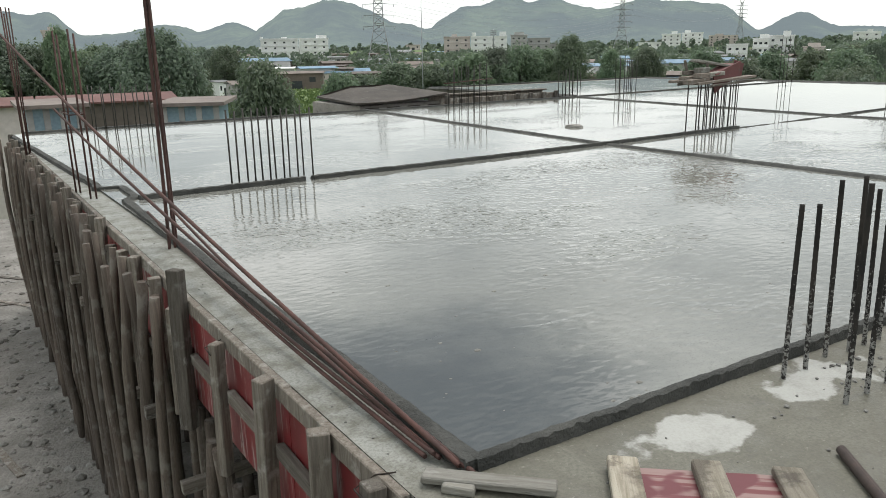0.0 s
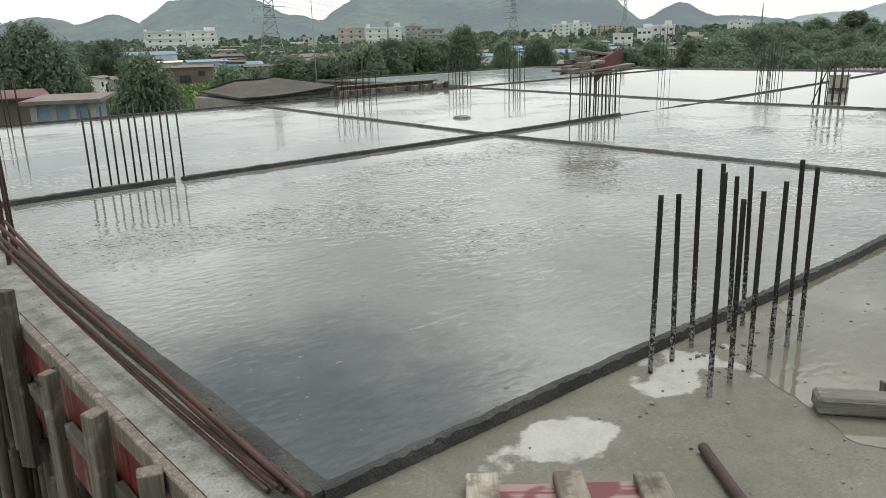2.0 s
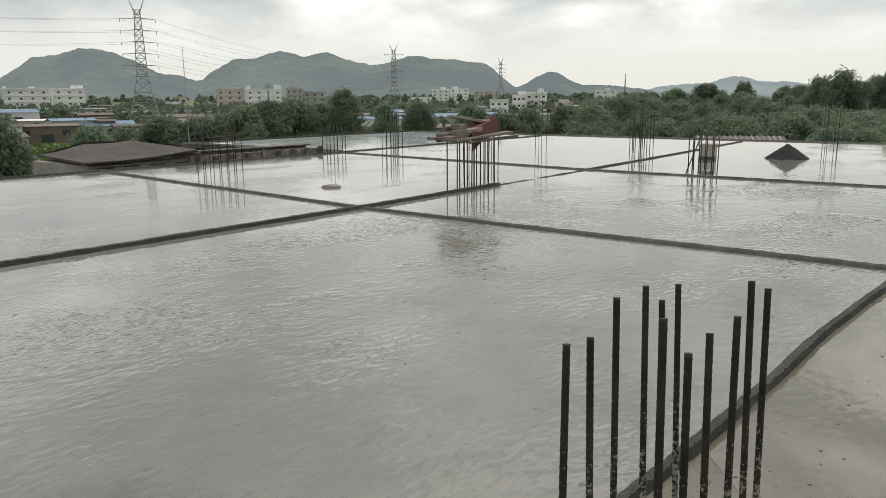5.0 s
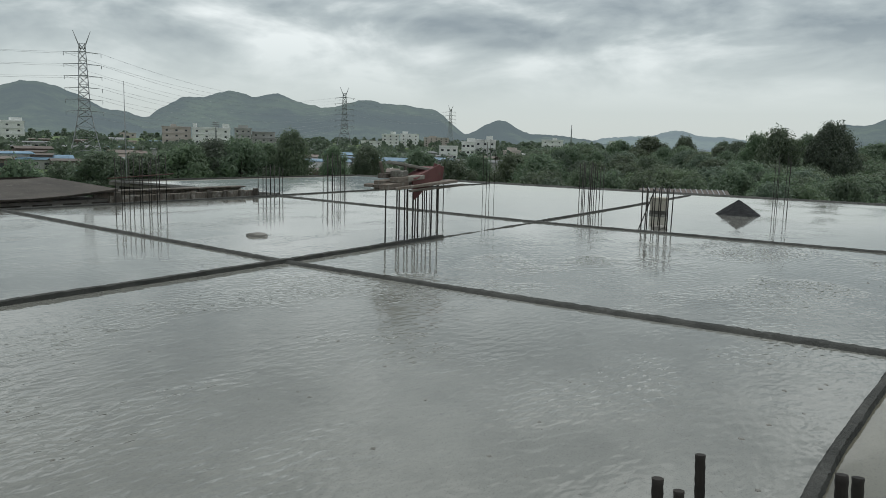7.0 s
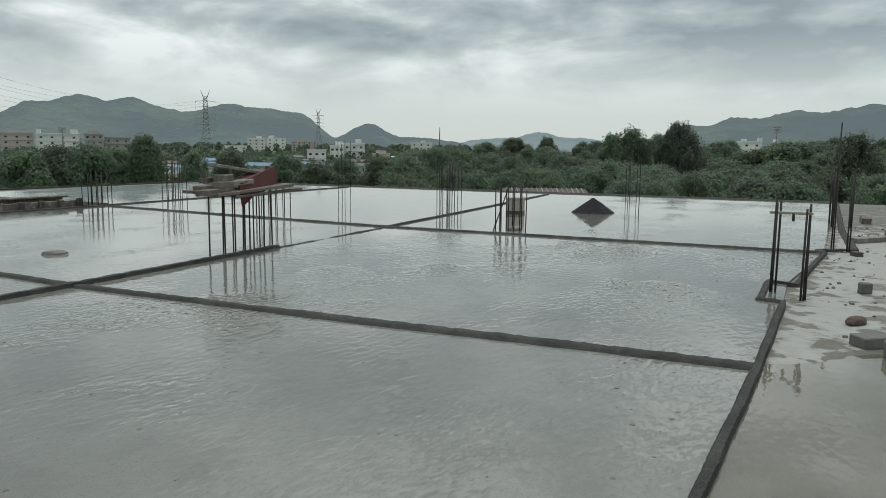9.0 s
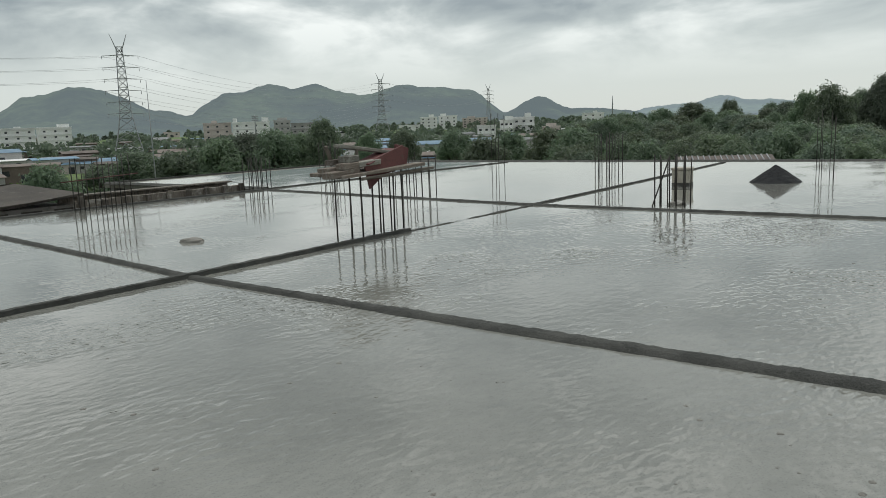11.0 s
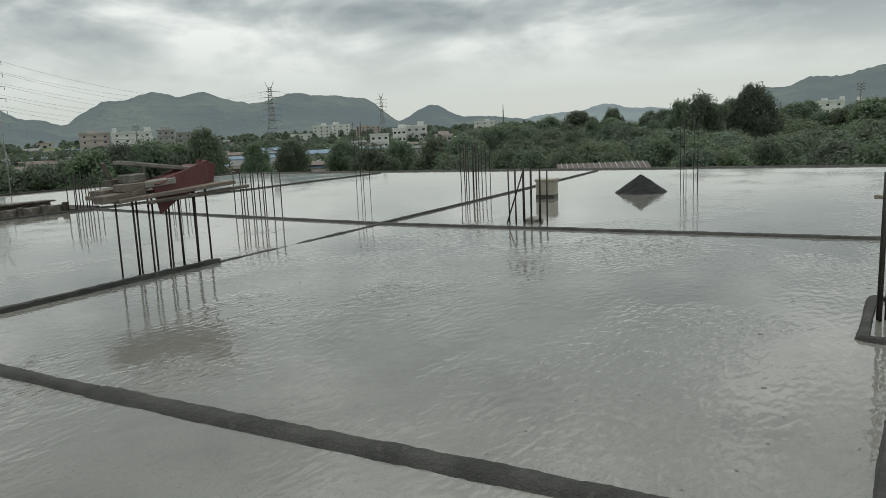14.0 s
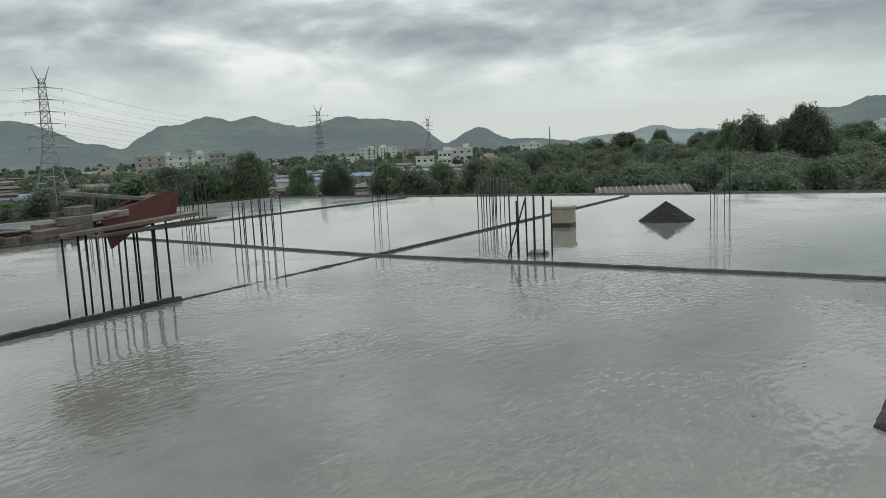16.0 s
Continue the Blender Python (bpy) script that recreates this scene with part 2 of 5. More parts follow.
M_RUST = grainy("rusty_steel", (0.06, 0.034, 0.03), (0.115, 0.055, 0.045), 0.75, 6, 90, 0.5, 0.002, 0.15, 0.35)
M_STEEL = grainy("dark_steel", (0.035, 0.033, 0.03), (0.07, 0.062, 0.053), 0.6, 5, 90, 0.4, 0.002, 0.15, 0.45)
M_LEAF_MATS = []
for i, (a, b) in enumerate((((0.09, 0.13, 0.08), (0.14, 0.19, 0.105)), ((0.1, 0.145, 0.082), (0.155, 0.21, 0.11)), ((0.09, 0.125, 0.088), (0.13, 0.175, 0.11)))):
    n = Nodes("foliage", 0.7)
    n.b.inputs["Specular IOR Level"].default_value = 0.12
    n.b.inputs["Sheen Weight"].default_value, n.b.inputs["Sheen Roughness"].default_value = 0.3, 0.7
    c = n.mix(n.island(), a, b)
    c = n.vary(c, n.random(), 0.25, 0.02)
    tr = n.t.nodes.new("ShaderNodeBsdfTranslucent")
    n.put(tr.inputs["Color"], c)
    mx = n.t.nodes.new("ShaderNodeMixShader")
    mx.inputs[0].default_value = 0.45
    n.t.links.new(n.b.outputs[0], mx.inputs[1])
    n.t.links.new(tr.outputs[0], mx.inputs[2])
    n.t.links.new(mx.outputs[0], n.t.nodes["Material Output"].inputs["Surface"])
    M_LEAF_MATS.append(n.done(c))
M_BARK = grainy("bark", (0.07, 0.055, 0.042), (0.12, 0.1, 0.08), 0.9, 3, 30, 0.6, 0.02)


# ---------------------------------------------------------------- building blocks
def thing(name, at, label, category, group="", rz=0.0):
    ob = new(name)
    ob.empty_display_size = 0.2
    ob.matrix_world = pose(*at, 0, 0, rz)
    return tagged(ob, label, category, group)


def mesh_of(name, bm, *mats):
    me = bpy.data.meshes.new(name)
    bm.to_mesh(me)
    bm.free()
    for m in mats:
        me.materials.append(m)
    return me


def part(name, bm, material, parent, label="", m=None):
    """One mesh under a thing or a part, in the parent's own coordinates. bm: a bmesh or a finished mesh."""
    me = bm if isinstance(bm, bpy.types.Mesh) else mesh_of(name, bm, material)
    ob = new(name, me)
    ob.parent = parent
    if m is not None:
        ob.matrix_basis = m
    if label:
        ob["label"] = label
    return ob


def structure(name, bm, material, label, category):
    ob = new(name, mesh_of(name, bm, material))
    return tagged(ob, label, category, kind="structure")


def add_box(bm, lo, hi, m=None, bevel=0.0, rough=0.0):
    r = bmesh.ops.create_cube(bm, size=1.0)
    vs = r["verts"]
    s = [b - a for a, b in zip(lo, hi)]
    c = [(a + b) / 2 for a, b in zip(lo, hi)]
    for v in vs:
        v.co = Vector((v.co.x * s[0] + c[0], v.co.y * s[1] + c[1], v.co.z * s[2] + c[2]))
        if rough:
            v.co += Vector((random.uniform(-rough, rough), random.uniform(-rough, rough), random.uniform(-rough, rough)))
    if bevel:
        es = list({e for v in vs for e in v.link_edges})
        g = bmesh.ops.bevel(bm, geom=es, offset=bevel, segments=1, affect="EDGES")
        vs = list({v for f in g["faces"] for v in f.verts} | {v for v in vs if v.is_valid})
    if m is not None:
        for v in vs:
            v.co = m @ v.co
    return vs


def box(lo, hi, bevel=0.0, rough=0.0, m=None):
    bm = bmesh.new()
    add_box(bm, lo, hi, m, bevel, rough)
    return bm


def add_tube(bm, pts, radii, sides=8, wobble=0.0, caps=True):
    """A tube of round sections along the points."""
    rings = []
    for i, p in enumerate(pts):
        p = Vector(p)
        d = (Vector(pts[min(i + 1, len(pts) - 1)]) - Vector(pts[max(i - 1, 0)])).normalized()
        a = d.orthogonal().normalized() if abs(d.z) < 0.9 else Vector((1, 0, 0)) - d * d.x
        a.normalize()
        b = d.cross(a)
        r = radii[i] if isinstance(radii, (list, tuple)) else radii
        rings.append([bm.verts.new(p + (a * math.cos(2 * math.pi * k / sides) + b * math.sin(2 * math.pi * k / sides)) * r * (1 + random.uniform(-wobble, wobble))) for k in range(sides)])
    for u, v in zip(rings, rings[1:]):
        for k in range(sides):
            f = bm.faces.new((u[k], u[(k + 1) % sides], v[(k + 1) % sides], v[k]))
            f.smooth = True
    if caps:
        bm.faces.new(rings[0][::-1])
        bm.faces.new(rings[-1])


def tube(pts, radii, sides=8, wobble=0.0):
    bm = bmesh.new()
    add_tube(bm, pts, radii, sides, wobble)
    return bm


def prism(poly, z0, z1):
    bm = bmesh.new()
    lo = [bm.verts.new((x, y, z0)) for x, y in poly]
    hi = [bm.verts.new((x, y, z1)) for x, y in poly]
    bm.faces.new(lo[::-1])
    bm.faces.new(hi)
    for i in range(len(poly)):
        j = (i + 1) % len(poly)
        bm.faces.new((lo[i], lo[j], hi[j], hi[i]))
    return bm


# ---------------------------------------------------------------- ground and hills
GROUND = -12.0


def ground_z(d):
    """Height of the land at a distance from the building: level at first, then rising to the foot of the hills."""
    return GROUND + 9.0 * min(700.0, max(0.0, d - 150.0)) / 400.0


bm = bmesh.new()
rings = []
for d in (0.5, 60, 110, 150, 190, 240, 300, 380, 470, 560, 660, 760, 850, 1100, 1600, 2600, 4600):
    rings.append([bm.verts.new((d * math.cos(2 * math.pi * k / 96), d * math.sin(2 * math.pi * k / 96), ground_z(d))) for k in range(96)])
bm.faces.new(rings[0])
for p, q in zip(rings, rings[1:]):
    for k in range(96):
        bm.faces.new((p[k], q[k], q[(k + 1) % 96], p[(k + 1) % 96]))
n = Nodes("meadow", 0.95)
c = n.mix(n.step(n.noise(0.02, 6, 0.6), 0.35, 0.65), (0.075, 0.125, 0.04), (0.125, 0.175, 0.06))
c = n.mix(n.step(n.noise(0.11, 6, 0.7), 0.5, 0.62, 0, 0.7), c, (0.055, 0.085, 0.03))
c = n.mix(n.step(n.noise(0.006, 4, 0.6), 0.55, 0.65, 0, 0.6), c, (0.085, 0.095, 0.055))
n.bump(n.noise(1.2, 5), 0.6, 0.3)
structure("ground", bm, n.done(c), "rough green meadow and scrub land round the building", "ground")

# azimuth, elevation of the crest, half width (degrees), distance, depth (metres)
HILLS = ((92, 3.2, 4, 2300, 500), (85.4, 2.75, 1.9, 2300, 500), (83.1, 2.75, 0.9, 2250, 450), (79.5, 1.35, 4, 2300, 500), (75.8, 2.1, 2.2, 2400, 500),
         (71.3, 2.15, 1.6, 2300, 500), (67.4, 2.7, 1.6, 1900, 400), (64.2, 3.65, 2.3, 1900, 400), (61.4, 2.55, 1.7, 1900, 400), (58.5, 1.95, 1.3, 1900, 400),
         (54.2, 3.05, 1.7, 2000, 420), (51.4, 3.65, 2.1, 2050, 420), (48.0, 3.35, 1.9, 2050, 420), (45.2, 2.6, 2.0, 2000, 400), (41.5, 3.4, 2.4, 2000, 420),
         (38.2, 3.0, 2.0, 2000, 420), (36.0, 2.35, 1.2, 2000, 420), (31.1, 2.1, 1.4, 2000, 400), (27.5, 1.15, 3, 2000, 400), (17.9, 1.6, 1.6, 3500, 500),
         (21.5, 1.15, 2.2, 3500, 500), (14.8, 1.2, 1.8, 3500, 500), (7.2, 2.0, 1.3, 1500, 350), (4.2, 2.5, 2.0, 1500, 350), (0.4, 3.0, 2.6, 1500, 350), (-4.6, 3.3, 3.2, 1500, 350),
         (-11, 3.6, 4.5, 1500, 350), (-20, 3.2, 6, 1600, 350))


def hill_height(az, r, far):
    s = 0.0
    for a, el, w, dist, depth in HILLS:
        d = (az - a) / w
        if abs(d) < 4 and (dist > 3000) == far:
            q = (r - dist) / depth
            s += ((dist * math.tan(radians(el)) + 9) * math.exp(-abs(d) ** 1.8 * 0.27) * math.exp(-q * q)) ** 5.0
    return s ** 0.2


def hills(far, az0, az1, r0, r1, haze, label):
    bm = bmesh.new()
    grid = []
    rows = [r0 + (r1 - r0) * j / 36 for j in range(37)]
    for i in range(int((az1 - az0) / 0.16) + 1):
        az = az0 + 0.16 * i
        ca, sa = math.cos(radians(az)), math.sin(radians(az))
        row = []
        for r in rows:
            p = Vector((r * ca, r * sa, 0))
            h = hill_height(az, r, far)
            h *= 1 + 0.07 * noise.fractal(p / 300, 1.0, 2.0, 5)
            h += 6.0 * noise.fractal(p / 60, 1.0, 2.0, 3) * min(1, h / 30)
            h += 2.4 * noise.noise(Vector((az * 3.1, r / 200, 0))) * min(1, h / 20)
            row.append(bm.verts.new((p.x, p.y, -7.5 + h)))
        grid.append(row)
    for a, b in zip(grid, grid[1:]):
        for j in range(len(rows) - 1):
            f = bm.faces.new((a[j], a[j + 1], b[j + 1], b[j]))
            f.smooth = True
    n = Nodes("wooded_hillside", 0.95)
    c = n.mix(n.step(n.noise(0.004, 6, 0.62), 0.4, 0.62), (0.022, 0.031, 0.026), (0.06, 0.08, 0.045))
    c = n.mix(n.step(n.noise(0.03, 6, 0.7), 0.35, 0.65, 0, 0.6), c, (0.014, 0.022, 0.017))
    n.bump(n.noise(0.05, 6, 0.7), 0.8, 6.0)
    n.b.inputs["Specular IOR Level"].default_value = 0.0
    # air haze put in as a bluish glow of the hillside itself
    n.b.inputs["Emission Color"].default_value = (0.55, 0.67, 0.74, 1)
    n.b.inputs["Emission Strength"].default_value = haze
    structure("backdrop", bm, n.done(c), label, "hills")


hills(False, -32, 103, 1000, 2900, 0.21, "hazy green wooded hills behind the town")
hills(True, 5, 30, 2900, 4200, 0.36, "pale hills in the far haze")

# ---------------------------------------------------------------- the roof slab
SLAB = ((1.084, -4.0), (34.0, -4.0), (34.6, 31.0), (19.6, 31.0), (19.2, 20.3), (1.084, 20.1))
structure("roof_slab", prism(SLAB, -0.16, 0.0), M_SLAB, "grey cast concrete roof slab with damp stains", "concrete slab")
structure("floor_slab", prism(((-14, -8), (35, -8), (35, 32), (-14, 32)), -4.3, -4.15), grainy("dirty_concrete", (0.16, 0.148, 0.13), (0.29, 0.275, 0.25), 0.9, 1.3, 14, 0.9, 0.04, 0.0, third=(0.05, 0.04, 0.032)), "dusty concrete floor of the storey below, strewn with debris", "floor")
# the landing on which the walker starts
structure("landing_slab", prism(((-3.0, -4.0), (1.0825, -4.0), (1.0825, 1.55), (-3.0, 1.55)), -0.16, 0.0), M_SLAB, "grey concrete landing beside the roof slab", "concrete slab")

# sheets of ponded water
WATER = 0.022


def sheet(name, poly, z, mat, label, kind="structure"):
    bm = bmesh.new()
    bm.faces.new([bm.verts.new((x, y, z)) for x, y in poly])
    ob = new(name, mesh_of(name, bm, mat))
    return tagged(ob, label, "water", kind=kind)


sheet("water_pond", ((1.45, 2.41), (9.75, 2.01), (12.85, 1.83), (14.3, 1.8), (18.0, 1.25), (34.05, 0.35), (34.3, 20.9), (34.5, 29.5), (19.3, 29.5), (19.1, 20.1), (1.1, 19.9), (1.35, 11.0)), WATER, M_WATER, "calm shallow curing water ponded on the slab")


# mortar bunds
def bund(points, height=0.058, width=0.105, low=0.0, seed=0):
    """A trowelled mortar ridge along a line; low: how far it slumps in places."""
    bm = bmesh.new()
    rows = []
    total = 0.0
    for (x0, y0), (x1, y1) in zip(points, points[1:]):
        L = math.hypot(x1 - x0, y1 - y0)
        k = max(1, int(L / 0.022))
        for i in range(k + (1 if (x1, y1) == points[-1] else 0)):
            u = i / k
            rows.append((x0 + (x1 - x0) * u, y0 + (y1 - y0) * u, (x1 - x0) / L, (y1 - y0) / L, total + L * u))
        total += L
    prev = None
    for x, y, tx, ty, s in rows:
        nx, ny = -ty, tx
        q = Vector((s * 0.9, seed * 7.3, 0))
        h = height + 0.006 * noise.noise(q * 6) + 0.006 * noise.noise(q * 14) - low * (0.5 + 0.9 * noise.noise(q * 2.1))
        w = width * (1 + 0.16 * noise.noise(q * 3 + Vector((5, 1, 0))))
        o = 0.014 * noise.noise(q * 1.1 + Vector((9, 4, 0)))
        ring = []
        for a, b in ((-0.54, -0.02), (-0.47, 0.45), (-0.43, 0.94), (-0.22, 1.0), (0.12, 0.98), (0.36, 0.9), (0.58, 0.56), (0.76, 0.25), (0.9, -0.02)):
            j = 0.006 * noise.noise(Vector((s * 17, a * 9, seed + b))) + 0.006 * noise.noise(Vector((s * 29, a * 15, seed + b))) + 0.004 * noise.noise(Vector((s * 53, a * 15, seed + b)))
            j *= 0.4 if a > 0.3 else 1.0
            ring.append(bm.verts.new((x + nx * (a * w + o + j), y + ny * (a * w + o + j), max(-0.004, b * h + j))))
        if prev:
            for i in range(8):
                bm.faces.new((prev[i], prev[i + 1], ring[i + 1], ring[i]))
        else:
            bm.faces.new(ring)
        prev = ring
    bm.faces.new(prev[::-1])
    bmesh.ops.recalc_face_normals(bm, faces=bm.faces)
    for f in bm.faces:
        f.smooth = True
    for e in bm.edges:
        # crisp arrises where the trowel cut the top
        if e.calc_face_angle(0.0) > 0.6:
            e.smooth = False
    ob = new("mortar_bund", mesh_of("mortar_bund", bm, M_BUND))
    return tagged(ob, "rough dark mortar ridge damming the curing water", "bund", "bunds on the slab", "structure")


BUNDS = (
    (((1.02, 19.6), (1.36, 11.05)), {}), (((1.36, 11.05), (1.32, 10.75), (1.62, 10.62), (1.60, 9.75), (1.45, 9.6), (1.40, 2.37)), {}),
    (((1.40, 2.385), (3.3, 2.30), (5.2, 2.20), (7.4, 2.14), (9.82, 1.98), (12.78, 1.83)), dict(height=0.062, width=0.068)),
    (((12.82, 1.85), (12.87, 2.08), (14.28, 2.02), (14.16, 1.70), (18.0, 1.24)), dict(width=0.075)),
    (((18.0, 1.24), (18.3, 1.35), (18.6, 0.72), (22.5, 0.72), (34.0, 0.3)), {}),
    (((1.62, 9.62), (3.80, 9.6)), dict(height=0.085, width=0.12)), (((3.93, 9.62), (9.75, 9.66), (13.9, 9.82)), dict(height=0.08, width=0.12)),
    (((13.9, 9.82), (16.3, 9.9), (17.95, 9.97)), dict(height=0.042, low=0.019, width=0.11)), (((17.95, 9.97), (24.0, 10.3), (33.2, 10.95)), {}),
    (((9.84, 1.99), (9.80, 4.0), (9.75, 6.5)), dict(width=0.14)), (((9.75, 6.5), (9.75, 9.66), (10.5, 20.2)), {}), (((17.95, 1.3), (17.97, 9.97), (19.1, 20.3)), {}),
    (((19.1, 20.3), (26, 20.6), (33.5, 20.9)), {}),
)
for i, (pts, kw) in enumerate(BUNDS):
    bund(list(pts), seed=i + 1, **kw)
# parapet lip along the far rims of the slab
for pts in (((34.05, 0.3), (34.15, 10.9), (34.5, 30.4)), ((1.3, 19.95), (19.0, 20.15)), ((19.5, 20.6), (19.55, 30.6)), ((19.55, 30.6), (34.4, 30.6))):
    ob = bund(list(pts), height=0.07, width=0.2, seed=31)
    ob["label"] = "low grey mortar lip along the slab's rim"


# ---------------------------------------------------------------- reinforcing bars
def bar_mesh(name, length, r, mat, ribs=True, sides=7, hooked=False):
    bm = bmesh.new()
    if ribs:
        k = int(length / 0.016)
        pts, rad = [], []
        for i in range(k):
            z = i * length / (k - 1)
            pts.append((0, 0, z))
            rad.append(r * (1.07 if i % 2 else 0.97))
        add_tube(bm, pts, rad, sides)
    else:
        add_tube(bm, [(0, 0, 0), (0, 0, length * 0.5), (0, 0, length)], r, sides)
    return mesh_of(name, bm, mat)



def crusty_steel():
    """Dark bar steel, its lower third splashed with cement."""
    n = Nodes("splashed_steel", 0.8)
    n.b.inputs["Specular IOR Level"].default_value = 0.25
    sep = n.t.nodes.new("ShaderNodeSeparateXYZ")
    n.put(sep.inputs[0], n.tc.outputs["Object"])
    f = n.noise(55, 3, 0.7)
    col = n.mix(n.step(n.noise(8, 4), 0.3, 0.7), (0.016, 0.015, 0.014), (0.036, 0.031, 0.027))
    splash = n.step(n.math("ADD", n.math("MULTIPLY", sep.outputs[2], 0.30), n.math("MULTIPLY", n.math("SUBTRACT", 1.0, f), 0.75)), 0.37, 0.45, 1.0, 0.0)
    col = n.mix(splash, col, (0.24, 0.235, 0.22))
    n.bump(f, 0.5, 0.003)
    return n.done(col)


M_SPLASH = crusty_steel()
GROUP_BARS = "column starter bars on the slab"


def column_bars(spots, label, r=0.012, mat=None, ribs=False, lean=0.6, base=0.0, sides=6, name="column_starter"):
    """Starter bars of one column: (x, y, height) each."""
    x0, y0 = sum(s[0] for s in spots) / len(spots), sum(s[1] for s in spots) / len(spots)
    t = thing(name, (x0, y0, base), label, "rebar", GROUP_BARS)
    for x, y, h, *top in spots:
        if top:
            k = int(h / 0.016)
            v = Vector((top[0] - x, top[1] - y, h))
            bm = bmesh.new()
            add_tube(bm, [Vector((x - x0, y - y0, -0.03)) + v * (i / k) for i in range(k + 1)], [r * (1.06 if i % 2 else 0.98) for i in range(k + 1)], sides)
            part("bar", bm, mat or M_STEEL, t)
            continue
        me = bar_mesh("bar", h + 0.05, r, mat or M_STEEL, ribs, sides)
        part("bar", me, None, t, "", pose(x - x0, y - y0, -0.05, random.uniform(-lean, lean), random.uniform(-lean, lean), random.uniform(0, 360)))
    return t


def rect_spots(x0, x1, y0, y1, nx, ny, h, jig=0.015, jh=0.05):
    """Bars round the rim of a rectangle."""
    out = []
    for i in range(nx):
        for j in range(ny):
            if i in (0, nx - 1) or j in (0, ny - 1):
                out.append((x0 + (x1 - x0) * i / max(1, nx - 1) + random.uniform(-jig, jig), y0 + (y1 - y0) * j / max(1, ny - 1) + random.uniform(-jig, jig), h + random.uniform(-jh, jh)))
    return out


column_bars([(3.26, 2.13, 0.95, 3.40, 2.21), (3.47, 2.13, 0.93, 3.57, 2.21), (3.72, 2.16, 1.04, 3.75, 2.2), (3.9, 2.12, 1.04, 3.985, 2.19), (4.07, 2.12, 0.945, 4.155, 2.19), (4.22, 2.11, 0.98, 4.325, 2.19),
             (3.24, 1.785, 1.11, 3.375, 1.865), (3.44, 1.785, 0.96, 3.535, 1.84), (3.64, 1.785, 0.955, 3.80, 1.865), (3.87, 1.78, 0.99, 3.95, 1.82), (4.09, 1.785, 1.07, 4.195, 1.85), (4.23, 1.775, 1.01, 4.355, 1.83)],
            "dark steel column starter bars splashed with cement", 0.0135, M_SPLASH, True, 0.5, 0.0, 8)
column_bars(rect_spots(2.94, 3.98, 9.74, 10.05, 6, 2, 1.03), "rusty dark steel column starter bars standing in water", 0.012)
column_bars(rect_spots(12.72, 13.9, 9.92, 10.2, 6, 2, 1.03, 0.03, 0.02), "dark steel column bars carrying a plank platform", 0.013)
column_bars(rect_spots(13.1, 14.4, 19.35, 19.65, 6, 2, 1.25, 0.03, 0.1), "rusty tall column starter bars in water", 0.012)
column_bars(rect_spots(18.75, 19.45, 20.3, 20.7, 5, 2, 1.0, 0.03, 0.1), "rusty column starter bars beside a low wall", 0.013)
column_bars(rect_spots(18.75, 19.3, 13.6, 14.5, 3, 5, 1.0, 0.03, 0.1), "dark column starter bars standing in water", 0.012)
column_bars(rect_spots(24.9, 25.9, 11.7, 12.1, 6, 2, 1.3, 0.04, 0.1), "tall rusty column starter bars in water", 0.013)
column_bars(rect_spots(25.8, 26.1, 16.1, 16.4, 2, 2, 2.05, 0.03, 0.1), "slim tall starter bars standing in water", 0.01)
column_bars(rect_spots(25.5, 26.1, 5.9, 6.2, 3, 2, 1.62, 0.03, 0.15), "slim tall starter bars standing in water", 0.008)
column_bars(rect_spots(18.55, 18.85, 7.0, 7.6, 2, 5, 0.97, 0.02, 0.06), "dark column starter bars behind a mortar ridge", 0.013)
column_bars(rect_spots(22.6, 23.1, 20.9, 21.5, 3, 4, 1.35, 0.03, 0.1), "rusty tall column starter bars in water", 0.013)
column_bars([(13.48, 1.97, 1.13), (13.52, 1.99, 1.2), (13.55, 1.93, 1.14), (13.2, 1.62, 1.11), (13.25, 1.6, 1.14), (13.17, 1.65, 1.08)], "paired dark starter bars at the slab's rim", 0.013)
column_bars([(18.9, 1.1, 2.3), (18.93, 1.06, 1.3), (18.47, 0.87, 1.18), (18.5, 0.83, 1.16)], "tall paired starter bars at the slab's rim", 0.013)
column_bars(rect_spots(23.6, 24.5, 0.5, 0.9, 6, 2, 1.3, 0.03, 0.12), "rusty starter bars at the slab's far rim", 0.013)
column_bars(rect_spots(2.75, 4.3, 19.45, 19.75, 7, 2, 1.0, 0.04, 0.12), "rusty column starter bars at the far rim", 0.013)
# tall bars along the near rim
column_bars([(1.31, 7.0, 2.6, 1.36, 7.05), (1.335, 7.08, 2.6, 1.37, 7.07), (1.37, 7.03, 2.5, 1.385, 7.05), (1.41, 7.12, 2.6, 1.40, 7.09)], "tall rust-red bars at the slab's rim", 0.013, M_RUST, True, 0.8)
column_bars([(1.16, 10.2, 2.05), (1.22, 10.15, 2.0), (1.08, 10.8, 2.05), (1.12, 10.72, 2.0)], "tall rust-red bars tied by a stirrup at the slab's rim", 0.012, M_RUST)
column_bars([(0.95, 15.7, 2.6), (1.02, 15.8, 2.6), (0.98, 15.9, 2.5), (1.05, 16.0, 2.6)], "tall rust-red bars at the slab's rim", 0.013, M_RUST)

